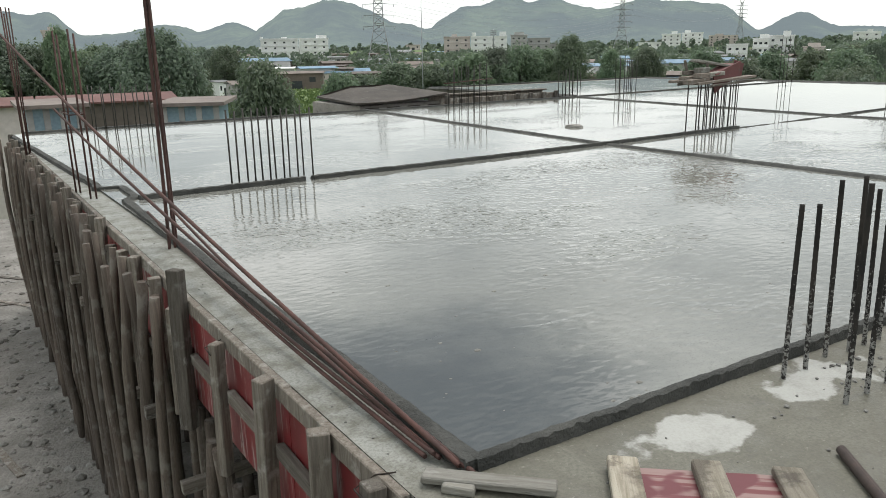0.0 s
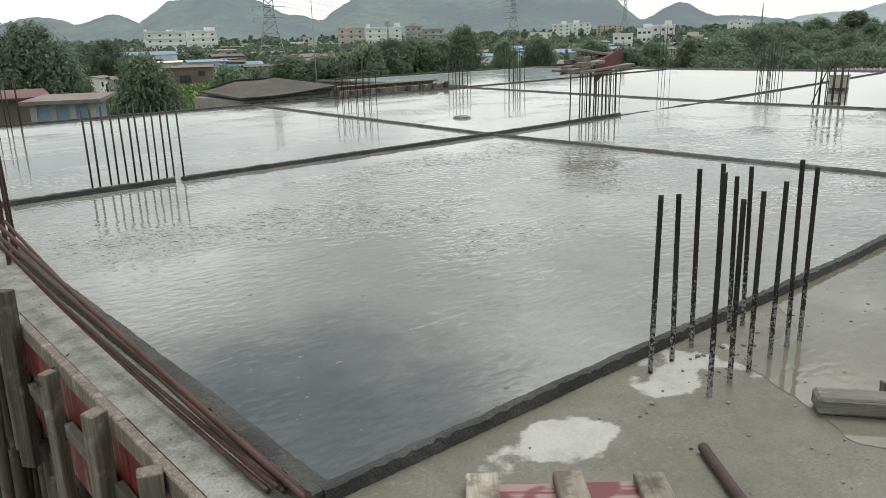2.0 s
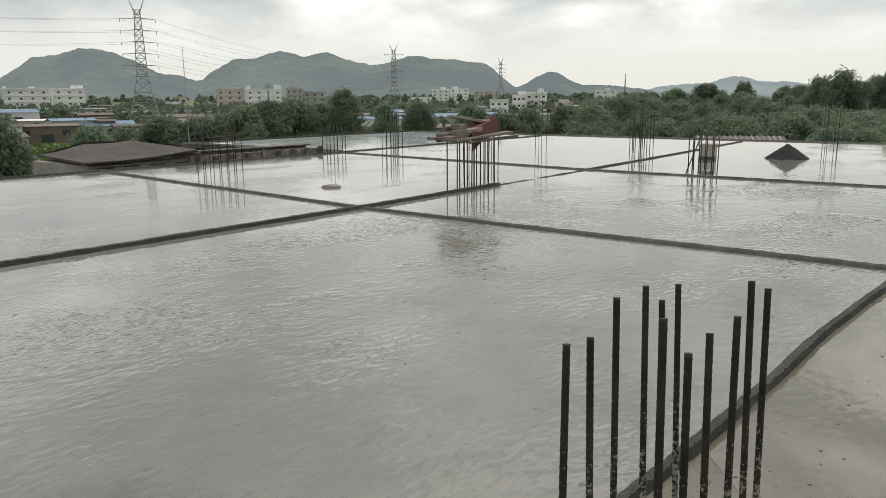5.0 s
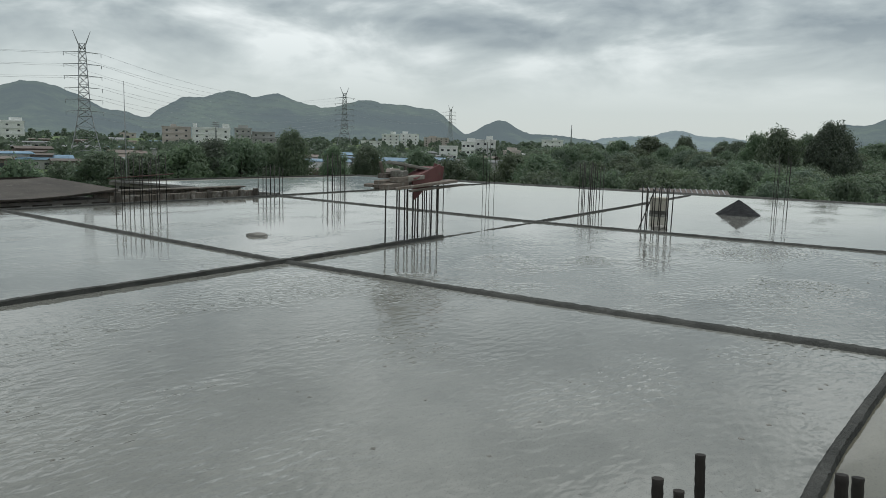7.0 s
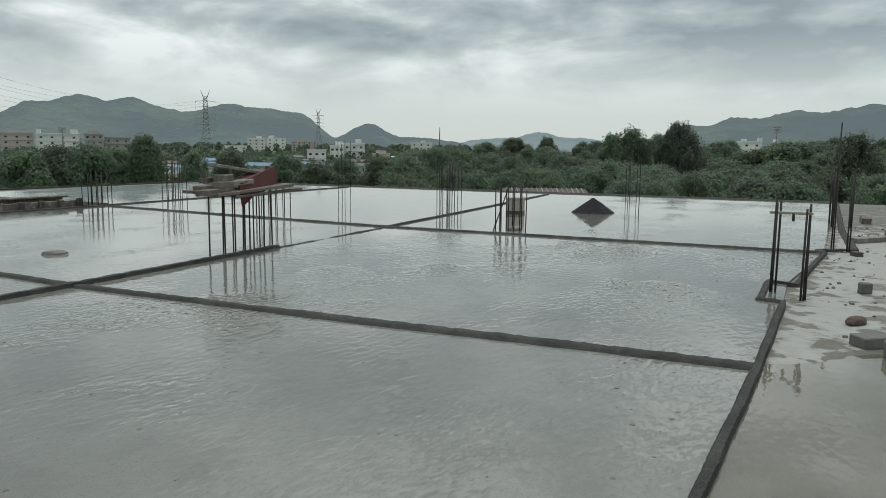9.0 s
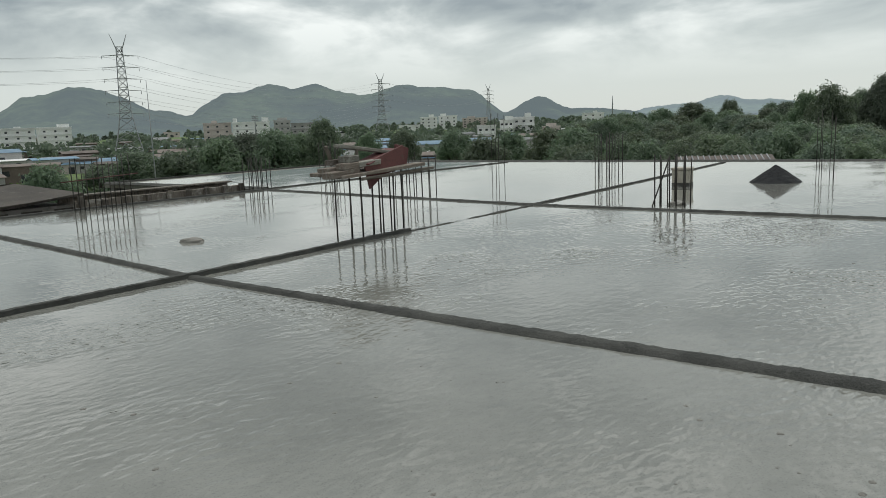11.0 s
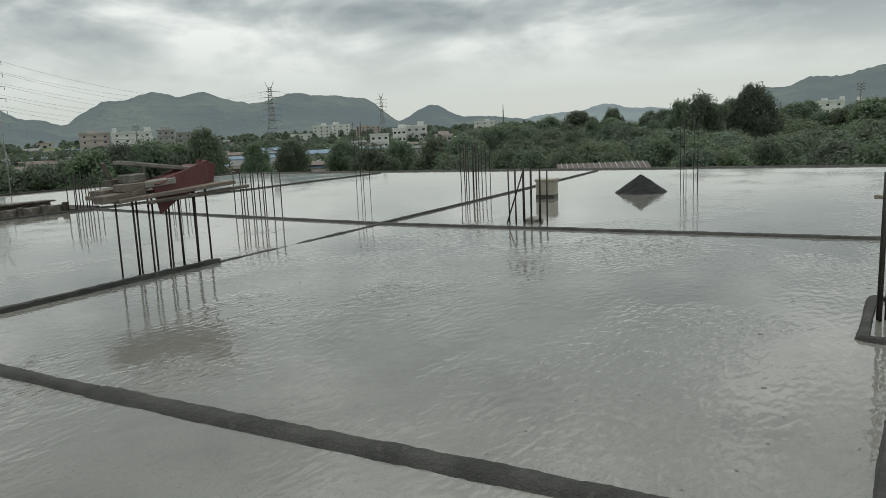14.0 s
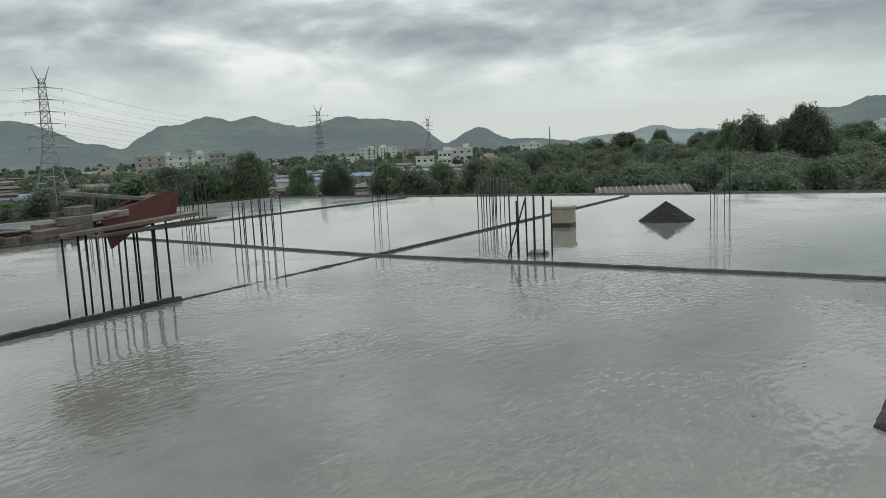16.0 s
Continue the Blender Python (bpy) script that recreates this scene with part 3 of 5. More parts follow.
# ---------------------------------------------------------------- loose things on the slab
# heap of dark aggregate
t = thing("gravel_heap", (24.62, 6.95, 0.0), "small pointed heap of dark wet gravel in water", "gravel heap")
bm = bmesh.new()
rings = []
for j in range(15):
    u = j / 14
    ring = []
    for k in range(40):
        a = 2 * math.pi * k / 40
        r = 0.66 * (1 - u) ** 0.92 * (1 + 0.07 * noise.noise(Vector((math.cos(a) * 2, math.sin(a) * 2, u * 3))))
        z = 0.46 * u - 0.01 + 0.02 * noise.noise(Vector((math.cos(a) * 7, math.sin(a) * 7, u * 9)))
        ring.append(bm.verts.new((r * math.cos(a), r * math.sin(a), z)))
    rings.append(ring)
for a, b in zip(rings, rings[1:]):
    for k in range(40):
        bm.faces.new((a[k], a[(k + 1) % 40], b[(k + 1) % 40], b[k]))
bmesh.ops.remove_doubles(bm, verts=bm.verts, dist=0.004)
part("mound", bm, grainy("wet_gravel", (0.01, 0.011, 0.013), (0.024, 0.025, 0.027), 0.95, 4, 30, 1.0, 0.02, 0.0), t)

# ---------------------------------------------------------------- formwork of the near edge
def film_ply():
    """Red film-faced plywood, scuffed and streaked with cement milk."""
    n = Nodes("red_film_plywood", 0.45)
    col = n.mix(n.step(n.noise(2.5, 5), 0.3, 0.7), (0.14, 0.018, 0.02), (0.22, 0.03, 0.032))
    runs = n.noise(1.0, 5, 0.65, n.coords((22, 22, 1.6)))
    col = n.mix(n.step(runs, 0.54, 0.64, 0, 0.8), col, (0.36, 0.30, 0.28))
    col = n.mix(n.step(n.noise(6, 5, 0.7), 0.58, 0.68, 0, 0.6), col, (0.07, 0.02, 0.02))
    col = n.vary(col, n.random(), 0.25)
    n.bump(runs, 0.2, 0.003)
    return n.done(col)


M_PLY = film_ply()
M_WIRE = grainy("tie_wire", (0.03, 0.025, 0.022), (0.07, 0.055, 0.045), 0.6, 20, 90, 0.2, 0.001, 0.0, 0.6)


def timber(parent, name, a, b, w, d, mat, label="", bevel=0.006, turn=0.0):
    """A sawn timber of section w x d from a to b (in the parent's coordinates), its grain along it."""
    a, b = Vector(a), Vector(b)
    L = (b - a).length
    q = (b - a).to_track_quat("Z", "Y")
    m = Matrix.Translation(a) @ q.to_matrix().to_4x4() @ pose(0, 0, 0, 0, 0, turn)
    return part(name, box((-w / 2, -d / 2, 0), (w / 2, d / 2, L), bevel, 0.003), mat, parent, label, m)


FACE = 1.085
soldier_at = [2.5, 3.03, 3.74, 4.57, 5.42, 5.62, 6.16, 6.88, 7.44, 8.0, 8.46, 8.95, 9.38]
y = 9.75
while y < 19.8:
    soldier_at.append(y)
    y += random.uniform(0.26, 0.56)
form = thing("edge_formwork", (FACE, 2.4, 0.0), "weathered timber and red plywood formwork along the slab's edge", "formwork")
for y0, y1 in zip([2.38] + [3.6 + 2.4 * i for i in range(7)], [3.6 + 2.4 * i for i in range(7)] + [20.0]):
    # the long edge boards and the red panels below them
    part("edge_board", box((-0.055, y0 - 2.4 + 0.003, -0.105), (-0.003, y1 - 2.4 - 0.003, 0.004), 0.006, 0.004), M_WOOD, form, "cement-smeared timber edge board", None)
    part("panel", box((-0.03, y0 - 2.4 + 0.004, -0.83), (-0.012, y1 - 2.4 - 0.004, -0.107), 0.0, 0.0), M_PLY, form, "red film-faced plywood panel")
for i, (y0, y1) in enumerate(zip(soldier_at, soldier_at[1:])):
    for z in (-0.42, -0.80):
        if random.random() < 0.85:
            timber(form, "batten", (-0.062, y0 - 2.4 + 0.05, z + random.uniform(-0.03, 0.03)), (-0.062, y1 - 2.4 - 0.05, z + random.uniform(-0.03, 0.03)), 0.05, 0.085, M_WOOD)
for i, y in enumerate(soldier_at):
    near = y < 4.2
    top = random.uniform(-0.03, 0.05) if near else random.uniform(-0.12, 0.1)
    if abs(y - 5.42) < 0.01:
        top = 0.24
    low = -1.25 if near else random.uniform(-1.2, -0.95)
    w = 0.1 if near else random.uniform(0.07, 0.11)
    lean = random.uniform(-0.05, 0.05)
    post = timber(form, "soldier", (-0.115 + random.uniform(-0.03, 0.0), y - 2.4 + lean, low), (-0.112, y - 2.4, top), w, 0.085, M_WOOD, turn=random.uniform(-6, 6))
    if i % 3 == 0 and y < 9:
        bpy.context.view_layer.update()
        bm = bmesh.new()
        add_tube(bm, [(-0.17, y - 2.47, top - 0.05), (-0.165, y - 2.33, top - 0.045), (-0.06, y - 2.32, top - 0.02), (0.02, y - 2.36, 0.012)], 0.004, 5)
        part("tie_wire", bm, M_WIRE, post, "twisted black tie wire", post.matrix_basis.inverted())
for i in range(13):
    y = 3.35 + i * 0.95 + random.uniform(-0.2, 0.2)
    z = -0.92 - random.uniform(0, 0.5)
    timber(form, "joist", (-0.24 - random.uniform(0, 0.1), y - 2.4, z), (1.6, y - 2.4 + random.uniform(-0.1, 0.1), z), 0.075, 0.1, M_WOOD)
# underside of the deck
deck = thing("deck_boards", (1.0, 2.4, -0.9), "dark timber deck boards under the slab", "decking")
for i in range(12):
    part("board", box((0.1 + i * 0.28, 0, 0.70), (0.36 + i * 0.28, 17.4, 0.725)), M_WOOD, deck)

# round props below
prop_group = "props under the slab"
prop_meshes = []
for k in range(6):
    bm = bmesh.new()
    pts, rad = [], []
    dx, dy = random.uniform(-0.1, 0.1), random.uniform(-0.1, 0.1)
    for j in range(9):
        u = j / 8
        pts.append((dx * math.sin(3.1 * u) + 0.012 * random.uniform(-1, 1), dy * math.sin(2.6 * u) + 0.012 * random.uniform(-1, 1), 3.3 * u))
        rad.append(0.056 - 0.018 * u + random.uniform(-0.004, 0.004))
    add_tube(bm, pts, rad, 9, 0.05)
    prop_meshes.append(mesh_of("prop", bm, M_POLE))
k = 0
for row, (x, step, y_first) in enumerate(((0.88, 0.25, 3.6), (1.12, 0.5, 5.9), (1.35, 0.6, 3.1), (2.2, 0.9, 2.9), (3.3, 1.1, 3.2))):
    y = y_first
    while y < 19.6:
        outer = x < 1 and y > 5.7
        z1 = -0.03 if outer else -0.95
        ob = new("prop", prop_meshes[k % 6])
        L = z1 + (random.uniform(-0.1, 0.08) if outer else 0.0) + 4.15
        ob.matrix_world = pose((x if outer or x > 1 else 1.02) + random.uniform(-0.05, 0.04), y, -4.15, random.uniform(-1.2, 1.2), random.uniform(-1.0, 2.0) if x < 1 else 0, random.uniform(0, 360)) @ Matrix.Diagonal((random.uniform(0.8, 1.15),) * 2 + (L / 3.3, 1))
        tagged(ob, "crooked brown round timber prop under the formwork", "prop", prop_group)
        k += 1
        y += step * random.uniform(0.7, 1.35)

# scattered boards and rubble on the floor below
for i in range(26):
    t = thing("loose_board", (random.uniform(-6, 0.6), random.uniform(8, 24), -4.12), "dirty loose board lying on the floor below", "board", "boards on the lower floor", random.uniform(0, 180))
    L = random.uniform(0.5, 2.4)
    part("plank", box((-L / 2, -0.06, -0.03), (L / 2, 0.06, 0.0), 0.004, 0.004), M_WOOD, t)
bm = bmesh.new()
for i in range(2200):
    s = random.choice((0.02, 0.03, 0.05, 0.09)) * random.uniform(0.7, 1.3)
    c = Vector((random.uniform(-7, 1.2), random.uniform(6, 26), -4.15))
    r = bmesh.ops.create_icosphere(bm, subdivisions=1, radius=s)
    for v in r["verts"]:
        v.co = Vector((v.co.x * random.uniform(0.7, 1.2), v.co.y, v.co.z * 0.6)) + c
ob = new("rubble", mesh_of("rubble", bm, grainy("rubble", (0.08, 0.072, 0.06), (0.3, 0.29, 0.27), 0.9, 2, 30, 0.5, 0.01, 0.0)))
tagged(ob, "pale rubble and litter strewn on the lower floor", "rubble", kind="stuff")
t = thing("cloth_sheet", (0.35, 9.0, -4.1), "crumpled white plastic sheet on the floor below", "plastic sheet")
bm = bmesh.new()
bmesh.ops.create_grid(bm, x_segments=14, y_segments=14, size=0.5)
for v in bm.verts:
    v.co.z = 0.12 + 0.12 * noise.noise(v.co * 4)
part("sheet", bm, grainy("white_plastic", (0.6, 0.62, 0.66), (0.72, 0.73, 0.75), 0.5, 3, 20, 0.2, 0.004), t)

# the bundle of long bars lying up the edge strip
bundle = thing("bar_bundle", (1.2, 2.5, 0.0), "bundle of long rust-red ribbed bars leaning along the slab's edge", "rebar")
for a, b, r in (((1.335, 2.40, 0.03), (0.20, 10.6, 2.42), 0.0125), ((1.36, 2.33, 0.02), (0.76, 9.0, 1.20), 0.0125), ((1.30, 2.5, 0.03), (1.25, 6.5, 0.47), 0.0115),
                ((1.265, 2.56, 0.02), (1.22, 6.9, 0.27), 0.0115), ((1.285, 2.52, 0.045), (1.2, 7.2, 0.33), 0.0115)):
    a, b = Vector(a) - Vector((1.2, 2.5, 0)), Vector(b) - Vector((1.2, 2.5, 0))
    k = int((b - a).length / 0.022)
    pts = [a.lerp(b, i / k) + Vector((0, 0, -0.10 * math.sin(math.pi * i / k) * min(1.0, (b - a).length / 8))) for i in range(k + 1)]
    for p in pts:
        p.z = max(p.z, 0.014)
    bm = bmesh.new()
    add_tube(bm, pts, [r * (1.12 if i % 2 else 0.94) for i in range(k + 1)], 7)
    part("bar", bm, M_RUST, bundle)

# plank end at the corner, and the loose form panel
t = thing("corner_plank", (1.17, 2.43, 0.0), "short cement-crusted plank lying at the slab's corner", "plank")
M_CRUST = wood("crusted_timber", (0.16, 0.15, 0.125), (0.25, 0.24, 0.215), (0.31, 0.305, 0.28))
timber(t, "plank", (0.0, 0.0, 0.034), (0.38, -0.4, 0.034), 0.085, 0.034, M_CRUST, turn=0)
timber(t, "stub", (0.03, -0.1, 0.02), (0.12, -0.2, 0.02), 0.05, 0.04, M_CRUST)

t = thing("form_panel", (1.89, 2.02, 0.0), "loose red plywood form panel with three timber battens", "form panel", rz=-41.5)
n = Nodes("scuffed_red_ply", 0.5)
c = n.mix(n.step(n.noise(1.0, 5, 0.6, n.coords((1.2, 24, 1))), 0.42, 0.56), (0.13, 0.02, 0.024), (0.24, 0.15, 0.135))
c = n.mix(n.step(n.noise(3.4, 3, 0.5), 0.55, 0.60), c, (0.11, 0.014, 0.02))
n.bump(n.noise(30, 4), 0.2, 0.003)
M_PLY2 = n.done(c)
part("panel", box((0.02, -0.9, 0.0), (0.70, 0.0, 0.018), 0.002), M_PLY2, t, "red plywood sheet streaked with pale cement")
M_BATTEN = wood("pale_batten", (0.2, 0.175, 0.13), (0.36, 0.325, 0.265), (0.085, 0.07, 0.055), (14, 0.9, 14))
for x0, x1, e in ((-0.055, 0.075, 0.02), (0.29, 0.41, 0.015), (0.61, 0.73, 0.0)):
    part("batten", box((x0, -1.0, 0.02), (x1, e, 0.062), 0.006, 0.004), M_BATTEN, t, "pale cement-spotted batten")
t = thing("steel_pipe", (2.74, 1.53, 0.0), "dark rusty pipe lying on the wet slab", "pipe")
part("pipe", tube([(0.02, 0.02, 0.024), (-0.36, -0.44, 0.026), (-0.75, -0.95, 0.024)], [0.022, 0.024, 0.024], 12), grainy("pipe_rust", (0.045, 0.033, 0.03), (0.09, 0.06, 0.05), 0.6, 9, 60, 0.4, 0.002, 0.0, 0.3), t)
t = thing("timber_beam", (3.46, 1.38, 0.0), "cement-crusted square timber lying in a puddle", "timber")
timber(t, "beam", (0.0, 0.0, 0.05), (0.62, -0.85, 0.05), 0.13, 0.085, M_CRUST, bevel=0.014)
timber(t, "wedge", (0.28, -0.2, 0.12), (0.27, -0.21, 0.02), 0.03, 0.05, M_WOOD)

# thin muddy puddles on the strip
def puddle(cx, cy, rx, ry, seed):
    poly = []
    for k in range(360):
        a = 2 * math.pi * k / 360
        r = 1 + 0.09 * noise.fractal(Vector((math.cos(a) * 2.2, math.sin(a) * 2.2, seed)), 1.0, 2.0, 5)
        c, s = math.cos(a), math.sin(a)
        y = cy + ry * r * math.copysign(abs(s) ** 0.7, s)
        x = cx + rx * r * math.copysign(abs(c) ** 0.75, c)
        poly.append((x, min(y, 2.33 - 0.037 * (x - 1.4) - (0.36 + 0.1 * noise.noise(Vector((x * 5, 3, 0))) if x < 4.4 else 0.36 * max(0.0, 1 - (x - 4.4) / 0.4)))))
    return sheet("water_puddle", poly, 0.0025, M_PUDDLE, "thin muddy puddle on the slab's strip")


puddle(7.0, -0.6, 3.9, 3.4, 3.0)

# crumbs of mortar
M_CRUMB = grainy("mortar_crumb", (0.2, 0.195, 0.18), (0.33, 0.32, 0.3), 0.9, 8, 50, 0.5, 0.006, 0.2)
bm = bmesh.new()
for i in range(520):
    if i < 26:
        x, y, s = random.gauss(3.75, 0.35), random.gauss(1.95, 0.12), random.uniform(0.006, 0.017)
    elif i < 220:
        x, y, s = random.uniform(1.3, 7.5), random.uniform(0.2, 2.1), random.uniform(0.003, 0.010)
    elif i < 300:
        x, y, s = random.uniform(1.08, 1.33), random.uniform(2.4, 9), random.uniform(0.002, 0.007)
    else:
        x, y, s = random.uniform(10.5, 24), random.uniform(-1.5, 1.4), random.uniform(0.008, 0.035)
    if y > 2.2 - 0.045 * (x - 1.4) and x > 1.38:
        continue
    r = bmesh.ops.create_icosphere(bm, subdivisions=1, radius=s)
    for v in r["verts"]:
        v.co = Vector((v.co.x * random.uniform(0.7, 1.4), v.co.y * random.uniform(0.7, 1.3), v.co.z * 0.7 + s * 0.4)) + Vector((x, y, 0))
ob = new("mortar_crumbs", mesh_of("mortar_crumbs", bm, M_CRUMB))
tagged(ob, "crumbs of dried mortar scattered on the slab", "crumbs", kind="stuff")
# bits lying under and in the ponded water
bm = bmesh.new()
for i in range(420):
    x, y = random.uniform(1.6, 17.5), 2.4 + 7.0 * random.random() ** 1.6
    s = random.choice((0.004, 0.006, 0.008, 0.014)) * random.uniform(0.7, 1.3)
    r = bmesh.ops.create_icosphere(bm, subdivisions=1, radius=s)
    for v in r["verts"]:
        v.co = Vector((v.co.x * random.uniform(0.8, 2.0), v.co.y * 1.2, v.co.z * 0.25)) + Vector((x, y, WATER))
ob = new("floating_scum", mesh_of("floating_scum", bm, grainy("wet_scum", (0.12, 0.115, 0.10), (0.18, 0.17, 0.15), 0.7, 8, 50, 0.3, 0.004, 0.0)))
tagged(ob, "small dark specks floating on the ponded water", "debris", kind="stuff")


# ---------------------------------------------------------------- blocks and stones
def lump(name, at, size, label, category, rz=0.0, mat=None, rough=0.18, seed=0.0, square=False):
    t = thing(name, at, label, category, rz=rz)
    bm = bmesh.new()
    if square:
        add_box(bm, (-size[0] / 2, -size[1] / 2, 0), (size[0] / 2, size[1] / 2, size[2]), None, min(size) * 0.09, min(size) * 0.04)
    else:
        r = bmesh.ops.create_icosphere(bm, subdivisions=3, radius=0.5)
        for v in bm.verts:
            d = 1 + rough * noise.noise(v.co * 3.1 + Vector((seed, 0, 0))) + rough * 0.5 * noise.noise(v.co * 8)
            c = v.co * d
            v.co = Vector((c.x * size[0], c.y * size[1], max(-0.01, (c.z + 0.32) * size[2])))
    part("body", bm, mat or M_CONC, t)
    return t


M_STONE = grainy("wet_stone", (0.17, 0.16, 0.14), (0.27, 0.255, 0.23), 0.6, 4, 40, 0.4, 0.01)
lump("stone", (11.52, 12.34, 0.0), (0.44, 0.22, 0.11), "oblong pale stone lying in the water", "stone", -62, M_STONE, seed=3)
lump("stone", (18.9, 7.28, 0.0), (0.34, 0.2, 0.13), "grey stone lying in water behind a ridge", "stone", -60, M_STONE, seed=8)
lump("concrete_block", (14.1, 0.92, 0.0), (0.125, 0.13, 0.13), "small grey concrete cube on the slab's strip", "block", 20, square=True)
lump("concrete_block", (11.18, 1.08, 0.0), (0.34, 0.2, 0.10), "broken grey concrete block beside a puddle", "block", -52, square=True)
lump("concrete_block", (10.75, 0.92, 0.0), (0.2, 0.2, 0.15), "small grey concrete block in a puddle", "block", 10, square=True)
lump("mud_lump", (12.1, 1.15, 0.0), (0.3, 0.16, 0.10), "brown lump of mud on the strip", "lump", -30, grainy("mud", (0.09, 0.06, 0.045), (0.14, 0.1, 0.075), 0.9, 6, 40, 0.6, 0.01), seed=5)
lump("brick", (18.0, 0.75, 0.0), (0.22, 0.11, 0.08), "dark brick lying beside the ridge", "brick", 30, grainy("brick", (0.085, 0.07, 0.06), (0.13, 0.11, 0.095), 0.9, 6, 50, 0.5, 0.006), square=True)
# piled boards at the far part of the strip
for i in range(16):
    t = thing("loose_board", (random.uniform(18.6, 27.5), random.uniform(-1.6, 0.25), 0.03 + 0.05 * (i % 4)), "grey weathered board piled on the far strip", "board", "boards piled on the strip", random.uniform(-50, 30))
    L = random.uniform(0.8, 2.2)
    part("plank", box((-L / 2, -0.11, -0.03 - 0.05 * (i % 4)), (L / 2, 0.11, 0.02), 0.006, 0.006), M_CRUST if i % 2 else M_WOOD, t)

# short concrete stub column
t = thing("stub_column", (23.12, 8.76, 0.0), "short pale concrete stub column with a wider cap", "column", rz=8)
M_PALE = grainy("pale_concrete", (0.40, 0.37, 0.31), (0.52, 0.49, 0.42), 0.9, 2.5, 40, 0.4, 0.006, 0.0, third=(0.27, 0.25, 0.21))
shaft = part("shaft", box((-0.21, -0.21, -0.01), (0.21, 0.21, 0.42), 0.012, 0.006), M_PALE, t)
part("cap", box((-0.235, -0.235, 0.422), (0.235, 0.235, 0.48), 0.012, 0.005), M_PALE, t)
part("base_band", box((-0.216, -0.216, -0.01), (0.216, 0.216, 0.11), 0.004), grainy("soaked_concrete", (0.06, 0.058, 0.052), (0.1, 0.095, 0.085), 0.5, 4, 40), shaft, "dark soaked foot of the column")
# props leaning on the bars beside it
t = thing("leaning_rod", (18.55, 7.52, 0.0), "dark rod leaning against column bars", "rod")
part("rod", tube([(0, 0.12, 0.0), (0.02, -0.22, 0.98)], 0.013, 6), M_STEEL, t)
# ties on the bars by the rim
t = thing("bar_tie", (13.35, 1.8, 0.98), "pale stick tied across paired bars", "tie")
timber(t, "stick", (0.24, 0.25, 0.02), (-0.2, -0.22, 0.05), 0.022, 0.03, M_BATTEN)
part("knot", box((-0.02, -0.03, -0.06), (0.0, 0.0, 0.04), 0.004), M_WIRE, t)
t = thing("bar_tie", (1.13, 10.5, 1.05), "rusty stirrup tied round tall bars", "tie")
part("stirrup", tube([(-0.08, 0.35, 0), (0.09, 0.35, 0), (0.09, -0.35, 0), (-0.08, -0.35, 0), (-0.08, 0.35, 0)], 0.008, 6), M_RUST, t)
t = thing("bar_tie", (13.7, 19.5, 0.8), "long rusty bar tied across tall column bars", "tie")
part("crossbar", tube([(-1.0, -0.22, -0.04), (0.9, -0.2, 0.05)], 0.015, 6), M_RUST, t)

# ---------------------------------------------------------------- plank platform on the bars
platform = thing("plank_platform", (12.98, 10.22, 1.0), "pile of weathered planks and red form panels on a rebar platform", "platform")
M_OLD = wood("old_plank", (0.10, 0.08, 0.065), (0.18, 0.15, 0.125), (0.24, 0.225, 0.2), (14, 14, 0.9))
M_OLDRED = grainy("worn_red_board", (0.10, 0.03, 0.03), (0.16, 0.055, 0.05), 0.7, 2.0, 30, 0.4, 0.006, 0.15, third=(0.11, 0.07, 0.055))
for a, b, w, d, m in (((-0.95, -0.32, 0.00), (1.25, -0.42, 0.10), 0.22, 0.05, M_OLD), ((-0.85, 0.05, 0.02), (1.2, -0.1, 0.09), 0.24, 0.05, M_OLD), ((-0.7, 0.35, 0.02), (1.1, 0.3, 0.07), 0.2, 0.05, M_OLD),
                      ((-1.3, -0.3, 0.03), (-0.1, -0.28, 0.08), 0.2, 0.09, M_OLD), ((-1.1, -0.1, 0.10), (0.1, -0.05, 0.13), 0.22, 0.07, M_OLD), ((-0.8, -0.3, 0.15), (0.25, -0.25, 0.17), 0.18, 0.09, M_OLD),
                      ((-0.55, 0.1, 0.20), (0.2, 0.0, 0.23), 0.2, 0.08, M_OLD), ((-0.5, -0.22, 0.25), (-0.05, -0.2, 0.26), 0.24, 0.1, M_CRUST), ((-0.2, -0.3, 0.16), (0.35, -0.32, 0.19), 0.16, 0.08, M_CRUST),
                      ((-0.42, -0.05, 0.45), (0.9, -0.12, 0.30), 0.2, 0.05, M_CRUST), ((-0.35, 0.12, 0.16), (-0.33, 0.1, 0.46), 0.05, 0.05, M_WOOD), ((0.0, -0.2, 0.02), (0.02, -0.2, 0.40), 0.05, 0.05, M_WOOD),
                      ((-0.3, -0.46, -0.05), (1.55, -0.45, 0.02), 0.06, 0.045, M_WOOD), ((-0.2, 0.42, -0.05), (1.5, 0.4, 0.0), 0.06, 0.045, M_WOOD)):
    a = (a[0] * 0.55 if a[0] < 0 else a[0], a[1], a[2])
    timber(platform, "plank", a, b, w, d, m, bevel=0.008)
bm = bmesh.new()
vs = [(0.10, -0.37, -0.22), (0.0, -0.38, 0.16), (0.98, -0.30, 0.42), (0.96, -0.32, 0.06), (0.45, -0.36, -0.02)]
fr = [bm.verts.new(v) for v in vs]
bk = [bm.verts.new((v[0], v[1] + 0.025, v[2])) for v in vs]
bm.faces.new(fr)
bm.faces.new(bk[::-1])
for i in range(5):
    bm.faces.new((fr[i], bk[i], bk[(i + 1) % 5], fr[(i + 1) % 5]))
bmesh.ops.recalc_face_normals(bm, faces=bm.faces)
part("panel", bm, M_OLDRED, platform, "worn red form panel propped on edge")
